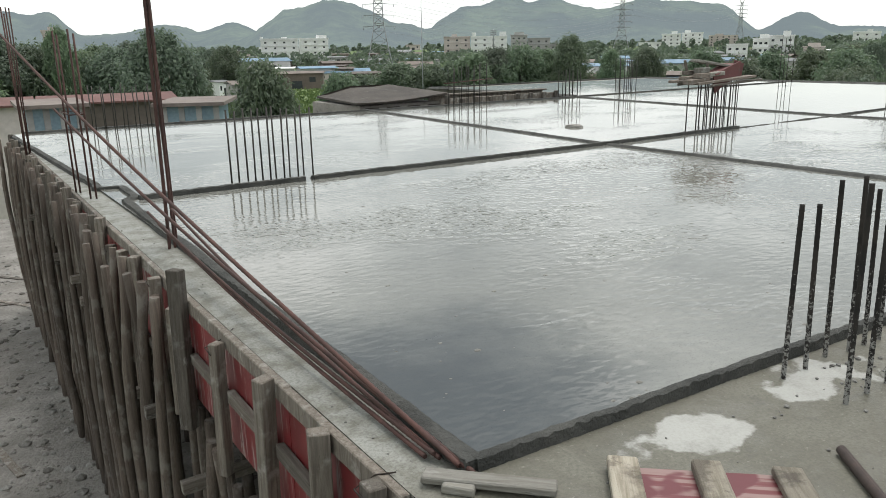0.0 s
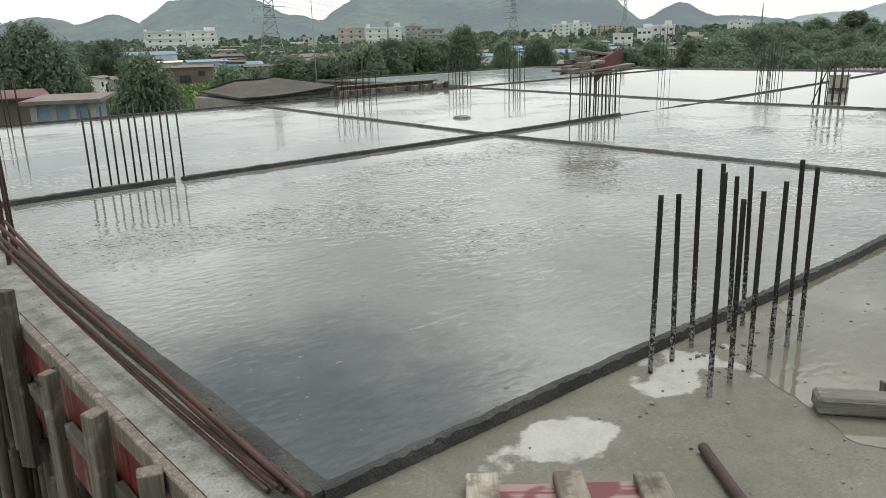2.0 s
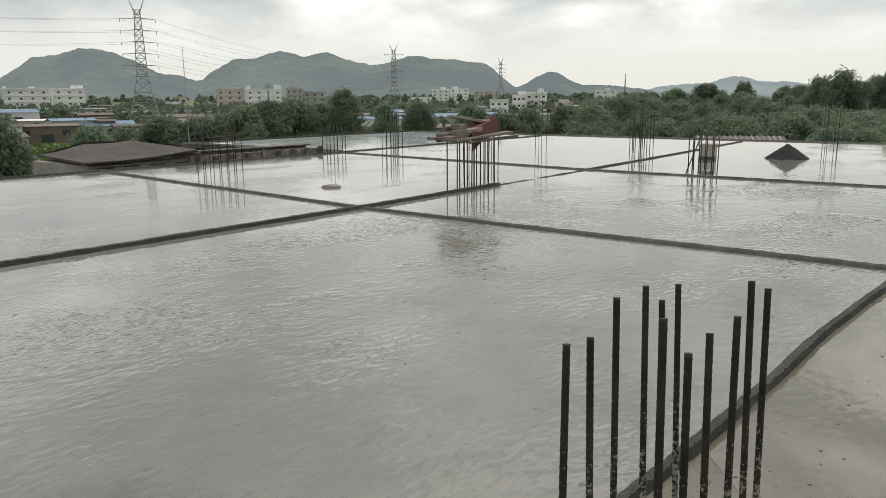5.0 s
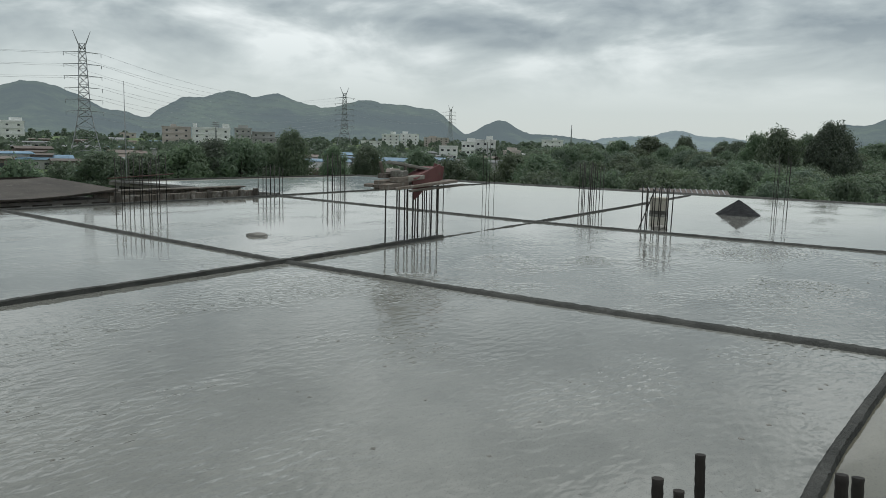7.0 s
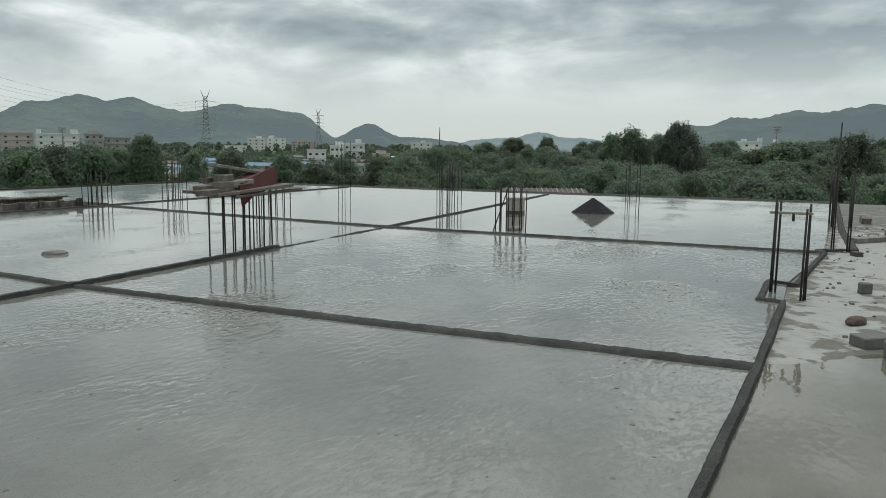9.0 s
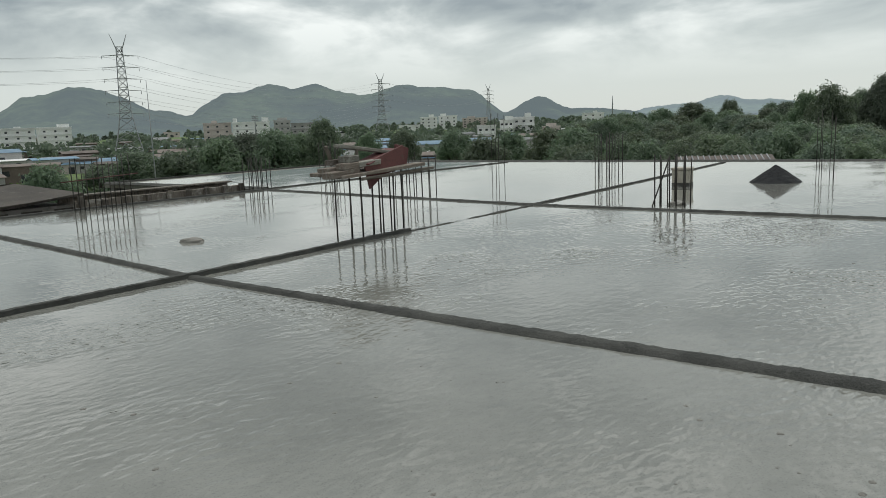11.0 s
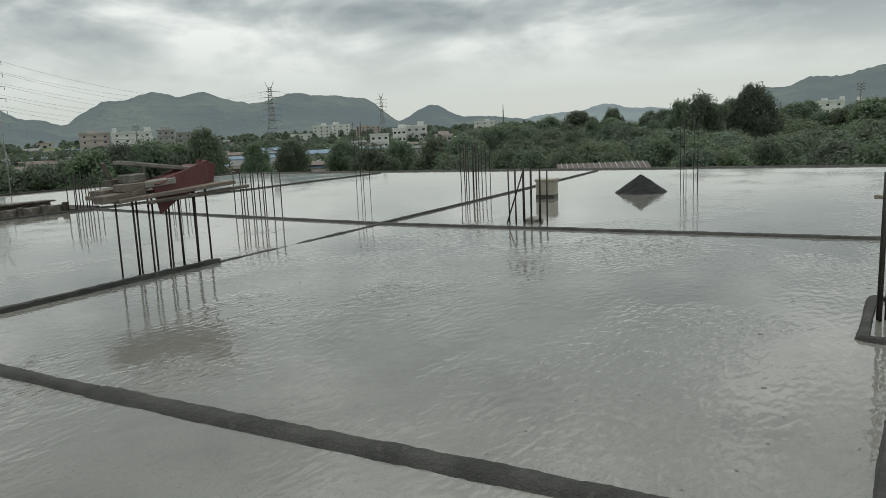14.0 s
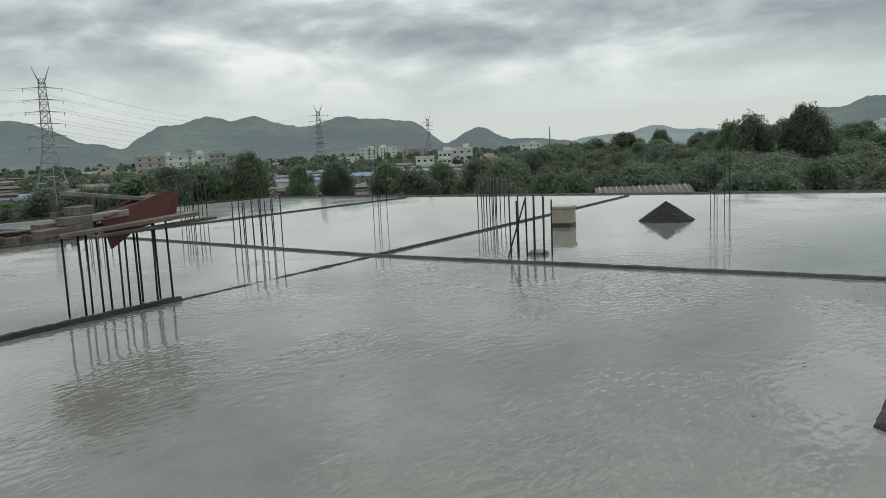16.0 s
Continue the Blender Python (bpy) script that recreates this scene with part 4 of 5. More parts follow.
timber(platform, "panel", (0.0, -0.3, 0.16), (0.95, -0.05, 0.36), 0.3, 0.02, M_OLDRED, "worn red form panel")
timber(platform, "panel", (0.92, -0.25, 0.08), (1.0, -0.25, 0.40), 0.05, 0.3, M_OLDRED)

# ---------------------------------------------------------------- low walls at the far rim
t = thing("parapet_formwork", (13.6, 20.6, 0.0), "low weathered timber formwork with upright stubs at the rim", "formwork", rz=2)
part("wall_board", box((0, 0.1, -0.14), (5.2, 0.16, 0.20), 0.01, 0.01), M_WOOD, t)
part("wall_board", box((0, 0.9, -0.14), (5.3, 0.96, 0.26), 0.01, 0.01), M_WOOD, t)
part("top_board", box((0.0, 0.65, 0.262), (5.3, 1.1, 0.30), 0.01, 0.01), M_WOOD, t)
for i in range(9):
    x = 0.1 + i * 0.62
    part("stub", box((x, -0.02, -0.14), (x + 0.14, 0.09, 0.26 + random.uniform(-0.1, 0.06)), 0.012, 0.015), M_WOOD, t)
t = thing("low_outbuilding", (10.6, 20.95, 0.0), "low outbuilding with a dark sheet roof beyond the rim", "outbuilding", rz=2)
M_DARKROOF = grainy("dark_roof", (0.05, 0.042, 0.036), (0.085, 0.072, 0.06), 0.9, 1.0, 15, 0.4, 0.02, 0.0, third=(0.11, 0.1, 0.085))
part("wall", box((0.1, 0.1, -11.9), (3.2, 3.4, 0.10), 0.01), grainy("stained_wall", (0.24, 0.225, 0.2), (0.34, 0.32, 0.29), 0.9, 1.0, 15, 0.4, 0.02, 0.0, third=(0.12, 0.11, 0.1)), t)
bm = bmesh.new()
q = [bm.verts.new(v) for v in ((-0.15, -0.15, 0.15), (1.4, -0.15, 0.14), (3.35, -0.15, 0.32), (3.35, 3.6, 0.5), (1.75, 3.6, 0.5), (0.4, 3.6, 0.2))]
q2 = [bm.verts.new(v.co + Vector((0, 0, 0.06))) for v in q]
bm.faces.new(q[::-1])
bm.faces.new(q2)
for i in range(6):
    bm.faces.new((q[i], q[(i + 1) % 6], q2[(i + 1) % 6], q2[i]))
part("roof", bm, M_DARKROOF, t)
for i in range(4):
    part("window", box((0.3 + i * 0.8, 0.085, -0.25), (0.8 + i * 0.8, 0.105, 0.02)), M_DARKROOF, t, "dark barred opening")
# support walls under the slab, so that it stands
for nm, lo, hi in (("wall_east", (33.7, -3.9, -12.2), (33.95, 30.5, -0.165)), ("wall_north", (19.7, 30.4, -12.2), (33.6, 30.7, -0.165)), ("wall_inner", (4.6, -3.5, -4.15), (4.8, 19.8, -0.165))):
    structure(nm, box(lo, hi), M_CONC, "plain grey concrete wall under the slab", "wall")
structure("wall_base", box((-14, -8, -12.2), (35, 32, -4.31)), M_CONC, "plain concrete storey below", "wall")

# ---------------------------------------------------------------- trees
def polar(az, d, z=None):
    z = ground_z(d) if z is None else z
    return (d * math.cos(radians(az)), d * math.sin(radians(az)), z)


def crown_mesh(name, w, h, seed, clumps, leaves, leaf, mat):
    """An uneven crown: leaf blades gathered in clumps along hidden limbs."""
    rnd = random.Random(seed)
    verts, faces = [], []
    for c in range(clumps):
        u, a = rnd.random(), rnd.uniform(0, 2 * math.pi)
        zz = rnd.random() ** 0.8
        prof = math.sin(math.pi * min(0.98, 0.12 + 0.86 * zz)) ** 0.55
        rr = w * 0.5 * prof * (0.35 + 0.65 * math.sqrt(u)) * rnd.uniform(0.78, 1.12)
        cx, cy, cz = rr * math.cos(a), rr * math.sin(a), h * zz
        cr = w * rnd.uniform(0.08, 0.17)
        for k in range(leaves):
            d = Vector((rnd.gauss(0, 1), rnd.gauss(0, 1), rnd.gauss(0.25, 0.8))).normalized() * cr * rnd.uniform(0.55, 1.0)
            p = Vector((cx, cy, cz)) + d
            s = leaf * rnd.uniform(0.6, 1.4)
            nrm = (d.normalized() + Vector((rnd.uniform(-0.7, 0.7), rnd.uniform(-0.7, 0.7), rnd.uniform(0.1, 1.5)))).normalized()
            t1 = nrm.orthogonal().normalized()
            t1 = Matrix.Rotation(rnd.uniform(0, 6.3), 3, nrm) @ t1
            t2 = nrm.cross(t1)
            i = len(verts)
            verts += [p - t1 * s, p + t1 * s * 0.8 - t2 * s * 0.55, p + t1 * s * 0.6 + t2 * s * 0.7]
            faces.append((i, i + 1, i + 2))
    me = bpy.data.meshes.new(name)
    me.from_pydata([tuple(v) for v in verts], [], faces)
    me.materials.append(mat)
    return me


def trunk_mesh(h, r, spread, seed):
    rnd = random.Random(seed)
    bm = bmesh.new()
    add_tube(bm, [(0, 0, -0.4), (0.1, 0, h * 0.3), (0.05, 0.15, h * 0.6), (0.1, 0.1, h)], [r * 1.3, r, r * 0.7, r * 0.3], 8, 0.06)
    for k in range(6):
        a = k * 1.05 + rnd.uniform(-0.3, 0.3)
        z0 = h * rnd.uniform(0.3, 0.6)
        L = spread * rnd.uniform(0.5, 0.9)
        add_tube(bm, [(0.08, 0.05, z0), (L * 0.5 * math.cos(a), L * 0.5 * math.sin(a), z0 + h * 0.18), (L * math.cos(a), L * math.sin(a), z0 + h * 0.38)], [r * 0.5, r * 0.3, r * 0.12], 6)
    return mesh_of("trunk", bm, M_BARK)


TREES = []
for k, (w, h, c, l, lf, lift) in enumerate(((9, 6.5, 150, 120, 0.185, 2.2), (7, 6.0, 130, 120, 0.16, 1.8), (11, 7.5, 160, 120, 0.21, 2.6), (5.5, 4.2, 110, 120, 0.12, 0.8), (6.5, 8.5, 130, 120, 0.17, 2.4))):
    TREES.append((crown_mesh("crown", w, h, 40 + k, c, l, lf, M_LEAF_MATS[k % 3]), trunk_mesh(h * 0.75 + lift, 0.22 + 0.02 * w, w * 0.36, 60 + k), lift, w, h + lift))
TREE_PROTO = {}


def tree(az, d, top, kind, width=None, label="dark green leafy tree beyond the roof", group="trees round the site"):
    """A tree whose crown tops out at the elevation top (degrees) seen from the walk."""
    crown, trunk, lift, w, h = TREES[kind]
    z = ground_z(d)
    z_top = 1.7 + d * math.tan(radians(top))
    sc = max(0.35, (z_top - z) / h)
    sx = max(width / w, 0.5 * sc) if width else sc * random.uniform(0.85, 1.2)
    m = pose(*polar(az, d, z), 0, 0, random.uniform(0, 360)) @ Matrix.Diagonal((sx, sx, sc, 1))
    if kind not in TREE_PROTO:
        t = thing("tree", (0, 0, 0), label, "tree", group)
        part("trunk", trunk, None, t)
        part("crown", crown, None, t, "", pose(0, 0, lift))
        TREE_PROTO[kind] = t
        t.matrix_world = m
    else:
        t = copy_thing(TREE_PROTO[kind], Matrix.Identity(4))
        t.matrix_world = m
        t["label"] = label
    return t


rt = random.Random(12)
# broad woods to the east, crowns rising with distance
for i in range(300):
    az = rt.uniform(-26, 28.5)
    u = rt.random()
    d = 74 + 250 * u ** 1.15
    top = -2.75 + 3.75 * u ** 0.72 + rt.uniform(-0.3, 0.3)
    if 13 < az < 21 and d < 85:
        continue
    if az > 21:
        top = min(top, 0.75 - 0.12 * (az - 21) + rt.uniform(-0.35, 0.1))
    tree(az, d, top, rt.choice((0, 1, 2, 3, 3, 1)), width=rt.uniform(6, 11) * (0.75 + 0.75 * u), label=rt.choice(("dense dark green tree in the woods", "bushy green tree in the woods beyond the roof")))
for az, d, top, kind, w in ((8.2, 168, 1.75, 2, 8.0), (12.8, 170, 1.1, 1, 6.5), (11.5, 165, 1.3, 0, 6.0), (0.5, 200, 0.7, 1, 14), (-3, 150, 0.9, 0, 9),
                            (46.6, 135, 0.40, 0, 7.5), (48.6, 140, -0.35, 1, 9), (50.2, 136, -0.2, 0, 10), (52.0, 140, -0.3, 2, 11), (53.8, 136, -0.6, 1, 10), (55.2, 140, -1.1, 3, 9), (57, 138, -1.3, 3, 10), (59.5, 140, -1.2, 0, 11), (62.0, 145, -1.9, 3, 9),
                            (63.8, 75, -2.2, 3, 3.4), (69.9, 62, -1.45, 0, 5.2), (43.5, 182, -0.4, 1, 7), (41.0, 190, -0.35, 0, 9), (37.0, 160, -0.6, 3, 9), (32.8, 130, -0.9, 0, 8), (30.0, 120, -0.8, 1, 8), (34.5, 110, -1.3, 3, 8), (28, 110, -0.9, 0, 9),
                            (84.5, 125, 0.3, 0, 10), (82.9, 122, 1.7, 4, 5), (81.3, 130, -0.1, 1, 10), (79.4, 125, 0.0, 2, 12), (78.2, 134, -0.4, 0, 10), (87, 125, 1.0, 2, 14), (90, 115, 0.8, 1, 14), (93, 125, 1.2, 0, 14), (80.3, 150, 0.4, 1, 10), (78.4, 160, 0.5, 2, 11), (74.6, 170, -0.6, 1, 9), (76.5, 95, 0.9, 2, 10), (73.2, 260, 0.2, 2, 14), (72.0, 250, 0.35, 0, 12)):
    tree(az, d, top, kind, w)
# the far town's scattered trees, which nobody could count
bm_v, bm_f = [], []
rt = random.Random(5)
for i in range(620):
    az, d = rt.uniform(22, 92), rt.uniform(230, 1000)
    if d < 300 and 60 < az < 76:
        continue
    hgt, w = rt.uniform(4, 9), rt.uniform(6, 17)
    bx, by, bz = polar(az, d)
    for k in range(46):
        a, u, q = rt.uniform(0, 6.28), math.sqrt(rt.random()), rt.random()
        r = w * 0.5 * u * (1 - 0.55 * q)
        p = Vector((bx + r * math.cos(a), by + r * math.sin(a), bz + hgt * (0.12 + 0.88 * q * (1 - 0.3 * u))))
        s = rt.uniform(0.7, 1.5) * (0.8 + d / 900)
        nrm = Vector((rt.gauss(0, 1), rt.gauss(0, 1), rt.gauss(0.9, 0.7))).normalized()
        t1 = nrm.orthogonal().normalized()
        t2 = nrm.cross(t1)
        j = len(bm_v)
        bm_v += [tuple(p - t1 * s), tuple(p + t2 * s * 0.7), tuple(p + t1 * s), tuple(p - t2 * s * 0.7)]
        bm_f.append((j, j + 1, j + 2, j + 3))
for i in range(520):
    az, d = rt.uniform(24, 90), rt.uniform(420, 510)
    bx, by, bz = polar(az, d)
    top = 1.7 + d * math.tan(radians(rt.uniform(-0.35, 0.22)))
    w = rt.uniform(6, 14)
    for k in range(40):
        a, u, q = rt.uniform(0, 6.28), math.sqrt(rt.random()), rt.random()
        r = w * 0.5 * u * (1 - 0.5 * q)
        p = Vector((bx + r * math.cos(a), by + r * math.sin(a), bz + (top - bz) * (0.1 + 0.9 * q * (1 - 0.25 * u))))
        s = rt.uniform(0.6, 1.2)
        nrm = Vector((rt.gauss(0, 1), rt.gauss(0, 1), rt.gauss(0.9, 0.7))).normalized()
        t1 = nrm.orthogonal().normalized()
        t2 = nrm.cross(t1)
        j = len(bm_v)
        bm_v += [tuple(p - t1 * s), tuple(p + t2 * s * 0.7), tuple(p + t1 * s), tuple(p - t2 * s * 0.7)]
        bm_f.append((j, j + 1, j + 2, j + 3))
me = bpy.data.meshes.new("far_woods")
me.from_pydata(bm_v, [], bm_f)
me.materials.append(M_LEAF_MATS[2])
tagged(new("far_woods", me), "scattered dark green trees among the town's roofs", "woods", kind="stuff")
# scrub in the meadow
bm_v, bm_f = [], []
for i in range(9000):
    az, d = rt.uniform(57, 78), rt.uniform(80, 250)
    bx, by, bz = polar(az, d)
    s = rt.uniform(0.2, 0.6)
    a = rt.uniform(0, 6.28)
    dx, dy = s * math.cos(a), s * math.sin(a)
    h = rt.uniform(0.3, 1.0)
    j = len(bm_v)
    bm_v += [(bx - dx, by - dy, bz), (bx + dx, by + dy, bz), (bx + dx * 0.6, by + dy * 0.6, bz + h), (bx - dx * 0.7, by - dy * 0.7, bz + h * 0.8)]
    bm_f.append((j, j + 1, j + 2, j + 3))
n = Nodes("scrub", 0.8)
me = bpy.data.meshes.new("meadow_scrub")
me.from_pydata(bm_v, [], bm_f)
me.materials.append(n.done(n.mix(n.island(), (0.07, 0.12, 0.035), (0.16, 0.22, 0.07))))
tagged(new("meadow_scrub", me), "tall bright green weeds covering the meadow", "weeds", kind="stuff")

# ---------------------------------------------------------------- the town
M_WHITE = grainy("whitewash", (0.8, 0.8, 0.79), (0.88, 0.88, 0.87), 0.85, 0.15, 2, 0.1, 0.01, 0.08)
M_PINK = grainy("pinkish_render", (0.56, 0.49, 0.46), (0.64, 0.57, 0.54), 0.85, 0.15, 2, 0.1, 0.01, 0.1)
M_GREYW = grainy("grey_render", (0.38, 0.37, 0.36), (0.46, 0.45, 0.44), 0.85, 0.15, 2, 0.1, 0.01, 0.15)
M_BROWNW = grainy("brown_wall", (0.13, 0.105, 0.09), (0.19, 0.15, 0.13), 0.9, 0.15, 2, 0.1, 0.01, 0.2)
M_PANE = grainy("dark_window", (0.035, 0.04, 0.045), (0.06, 0.065, 0.07), 0.2, 0.4, 3, 0.0, 0.01, 0.2)
M_BLUE = grainy("blue_sheet", (0.12, 0.22, 0.32), (0.2, 0.31, 0.41), 0.55, 0.3, 3, 0.1, 0.01, 0.15)
M_GREYROOF = grainy("grey_sheet", (0.20, 0.205, 0.21), (0.31, 0.315, 0.32), 0.8, 0.3, 3, 0.2, 0.02, 0.25)
M_BROWNROOF = grainy("brown_sheet", (0.14, 0.115, 0.10), (0.21, 0.175, 0.155), 0.85, 0.3, 3, 0.2, 0.02, 0.25)
M_REDROOF = grainy("red_sheet", (0.115, 0.052, 0.046), (0.165, 0.08, 0.068), 0.8, 0.3, 3, 0.2, 0.02, 0.1)


def face_camera(az, d, z=None):
    return pose(*polar(az, d, z), 0, 0, az - 90)


def block(az0, az1, d, el_top, storeys, wall, label, towers=(), windows=True, depth=12.0, roof=None, tilt=0.0):
    """A flat-roofed building seen broadside, between two bearings."""
    w = d * math.tan(radians(abs(az0 - az1)))
    z_top = 1.7 + d * math.tan(radians(el_top)) - ground_z(d)
    t = thing("town_building", (0, 0, 0), label, "building", "buildings of the town")
    t.matrix_world = face_camera((az0 + az1) / 2, d) @ pose(0, 0, 0, 0, 0, tilt)
    part("wall", box((-w / 2, 0, 0), (w / 2, depth, z_top), 0.0), wall, t)
    part("roof", box((-w / 2 - 0.4, -0.4, z_top + 0.004), (w / 2 + 0.4, depth + 0.4, z_top + 0.5), 0.0), roof or wall, t)
    for x0, x1, hh in towers:
        part("tower", box((x0 * w - w / 2, 0.5, z_top + 0.504), (x1 * w - w / 2, depth * 0.7, z_top + hh), 0.0), wall, t)
    if windows:
        sh = min(3.6, z_top / storeys)
        k = max(3, int(w / 5.0))
        me = mesh_of("window", box((-0.7, -0.06, 0), (0.7, 0.05, 1.1)), M_PANE)
        sl = mesh_of("ledge", box((-w / 2 - 0.2, -0.5, 0), (w / 2 + 0.2, -0.004, 0.3)), wall)
        for s in range(storeys):
            z = z_top - sh * (s + 1) + 0.9
            if z < 0.3:
                break
            part("ledge", sl, None, t, "", pose(0, 0, z + 1.9))
            for i in range(k):
                part("window", me, None, t, "", pose(-w / 2 + (i + 0.5) * w / k, 0, z))
    return t


def shed(az, d, w, depth, el_top, roof, wall, label, rz=0.0, pitch=0.12, ribs=0):
    """A low shed with a shallow pitched sheet roof."""
    z_top = 1.7 + d * math.tan(radians(el_top)) - ground_z(d)
    t = thing("shed", (0, 0, 0), label, "shed", "sheds of the town")
    t.matrix_world = face_camera(az, d) @ pose(0, 0, 0, 0, 0, rz)
    eave = max(1.5, z_top - pitch * depth / 2)
    part("wall", box((-w / 2, 0, 0), (w / 2, depth, eave), 0.0), wall, t)
    bm = bmesh.new()
    sec = [(-0.5, eave - 0.06), (depth / 2, z_top), (depth + 0.5, eave - 0.06), (depth + 0.5, eave + 0.06), (depth / 2, z_top + 0.14), (-0.5, eave + 0.06)]
    l = [bm.verts.new((-w / 2 - 0.5, y, z)) for y, z in sec]
    r = [bm.verts.new((w / 2 + 0.5, y, z)) for y, z in sec]
    bm.faces.new(l)
    bm.faces.new(r[::-1])
    for i in range(6):
        bm.faces.new((l[i], r[i], r[(i + 1) % 6], l[(i + 1) % 6]))
    bmesh.ops.recalc_face_normals(bm, faces=bm.faces)
    part("roof", bm, roof, t)
    if eave > 2.2:
        part("door", box((-w * 0.1, -0.06, 0), (w * 0.1, 0.05, min(2.6, eave * 0.7))), M_PANE, t)
        for x in (-0.33, 0.3):
            part("window", box((w * x - w * 0.06, -0.06, eave * 0.45), (w * x + w * 0.06, 0.05, eave * 0.75)), M_PANE, t)
    return t


block(69.4, 66.7, 520, 1.05, 3, M_WHITE, "long three-storey white building at the hill's foot", ((0.0, 0.06, 1.6), (0.55, 0.7, 1.3)))
block(66.5, 64.5, 540, 1.05, 3, M_WHITE, "white three-storey building beside its twin", ((0.62, 0.95, 2.4),), tilt=8)
block(55.9, 53.95, 540, 1.0, 4, M_PINK, "pinkish four-storey building with pale balconies", ((0.3, 0.5, 2.0),))
block(53.85, 51.2, 535, 1.0, 3, M_WHITE, "white three-storey building with corner towers", ((0.02, 0.12, 3.0), (0.8, 0.98, 3.2)))
block(50.9, 49.7, 560, 1.05, 4, M_GREYW, "unfinished grey concrete frame building", ((0.2, 0.8, 2.2),))
block(49.65, 48.0, 570, 0.8, 3, M_GREYW, "grey three-storey building with open floors")
block(48.0, 46.6, 560, 0.35, 2, M_GREYW, "low grey building by the trees")
block(41.6, 40.0, 620, 0.35, 2, M_WHITE, "low white building among trees")
block(40.0, 38.7, 700, 0.9, 4, M_WHITE, "white stepped apartment building", ((0.5, 0.8, 2.6),))
block(38.6, 37.2, 720, 0.95, 4, M_WHITE, "white apartment building in the distance", ((0.1, 0.4, 2.5),))
block(36.8, 34.9, 760, 0.7, 4, M_PINK, "pale apartment blocks in the distance", ((0.2, 0.5, 2.2),))
block(35.6, 34.2, 420, 0.1, 2, M_WHITE, "small white house with square windows")
block(33.9, 32.9, 430, 0.45, 3, M_WHITE, "stepped white building with three storeys", ((0.4, 1.0, 2.4),))
block(32.9, 31.3, 440, 0.62, 3, M_WHITE, "white building with a roof tower", ((0.55, 0.85, 2.6),))
block(30.7, 29.4, 400, -0.15, 2, M_PINK, "small pale hall with a pointed roof", ((0.2, 0.8, 2.0),))
block(27.8, 26.2, 700, 0.75, 3, M_WHITE, "white distant buildings by the woods", ((0.5, 0.7, 2.0),))
block(22.8, 21.6, 720, 0.75, 2, M_WHITE, "white house showing over the woods")
block(4.3, 2.3, 480, 1.0, 2, M_WHITE, "white buildings below the wooded hill", ((0.3, 0.5, 1.8), (0.85, 1.0, 2.4)))
block(1.6, -0.2, 500, 0.95, 2, M_WHITE, "long white buildings below the wooded hill", ((0.0, 0.15, 2.0),))
block(-1.6, -2.8, 480, 0.8, 3, M_PINK, "pale block below the wooded hill")
block(83.6, 82.4, 260, 1.7, 2, M_PINK, "pale building with an arched top among trees", ((0.3, 0.7, 1.4),))
shed(71.0, 330, 42, 20, -0.28, M_BLUE, M_GREYW, "long blue sheet-roofed shed", 4)
shed(71.5, 255, 27, 12, -1.25, M_BROWNROOF, M_WHITE, "brown-roofed shed with a whitewashed wall", -6)
shed(69.9, 205, 13, 12, -1.9, M_BROWNROOF, M_GREYW, "grey brown-roofed warehouse at the meadow's edge", 10)
shed(73.4, 235, 11, 8, -1.95, M_GREYROOF, M_BROWNW, "small shed with a grey sheet roof", 0)
shed(72.2, 230, 7, 6, -1.8, M_GREYROOF, M_WHITE, "small pale gabled shed", 60)
shed(65.3, 290, 14, 10, -0.95, M_BLUE, M_GREYW, "small shed with a blue roof", 12)
shed(67.0, 255, 17, 9, -1.3, M_BROWNROOF, M_BROWNW, "brown shed behind the meadow", -5)
shed(60.8, 260, 18, 9, -1.4, M_BROWNROOF, M_BROWNW, "dark shed beside the trees", 8)
shed(56.3, 165, 8, 9, -1.3, M_BLUE, M_GREYW, "hut with a blue roof among trees", -16)
shed(43.9, 220, 12, 10, -1.1, M_BLUE, M_WHITE, "blue-roofed shed with a white wall", 4)
shed(36.0, 260, 14, 12, -0.8, M_BLUE, M_GREYW, "bright blue sheet-roofed shed", 0)
shed(32.0, 250, 20, 10, -0.9, M_GREYROOF, M_GREYW, "long shed with a pale roof", 2)
hut = shed(17.9, 58, 5.2, 3.0, -2.66, M_BROWNROOF, M_BROWNW, "low hut with a ribbed grey sheet roof", 8, 0.3)
for i in range(16):
    x = -2.8 + i * 0.37
    z1 = 1.7 + 58 * math.tan(radians(-2.66)) - ground_z(58)
    part("rib", tube([(x, -0.5, z1 - 0.45 + 0.07), (x, 1.5, z1 + 0.16)], 0.05, 4), M_GREYROOF, hut)
# long brown boundary wall and the near sheds by the field
t = thing("boundary_wall", (0, 0, 0), "long dark brown boundary wall with small lamps", "wall")
t.matrix_world = face_camera(41.3, 165)
part("wall", box((-12, 0, 0), (12, 0.4, 4.2)), M_BROWNW, t)
part("coping", box((-12.1, -0.1, 4.204), (12.1, 0.5, 4.4)), M_BROWNROOF, t)
M_BLUEWALL = grainy("faded_blue_sheet", (0.20, 0.30, 0.36), (0.28, 0.38, 0.44), 0.7, 0.5, 6, 0.2, 0.01, 0.1)


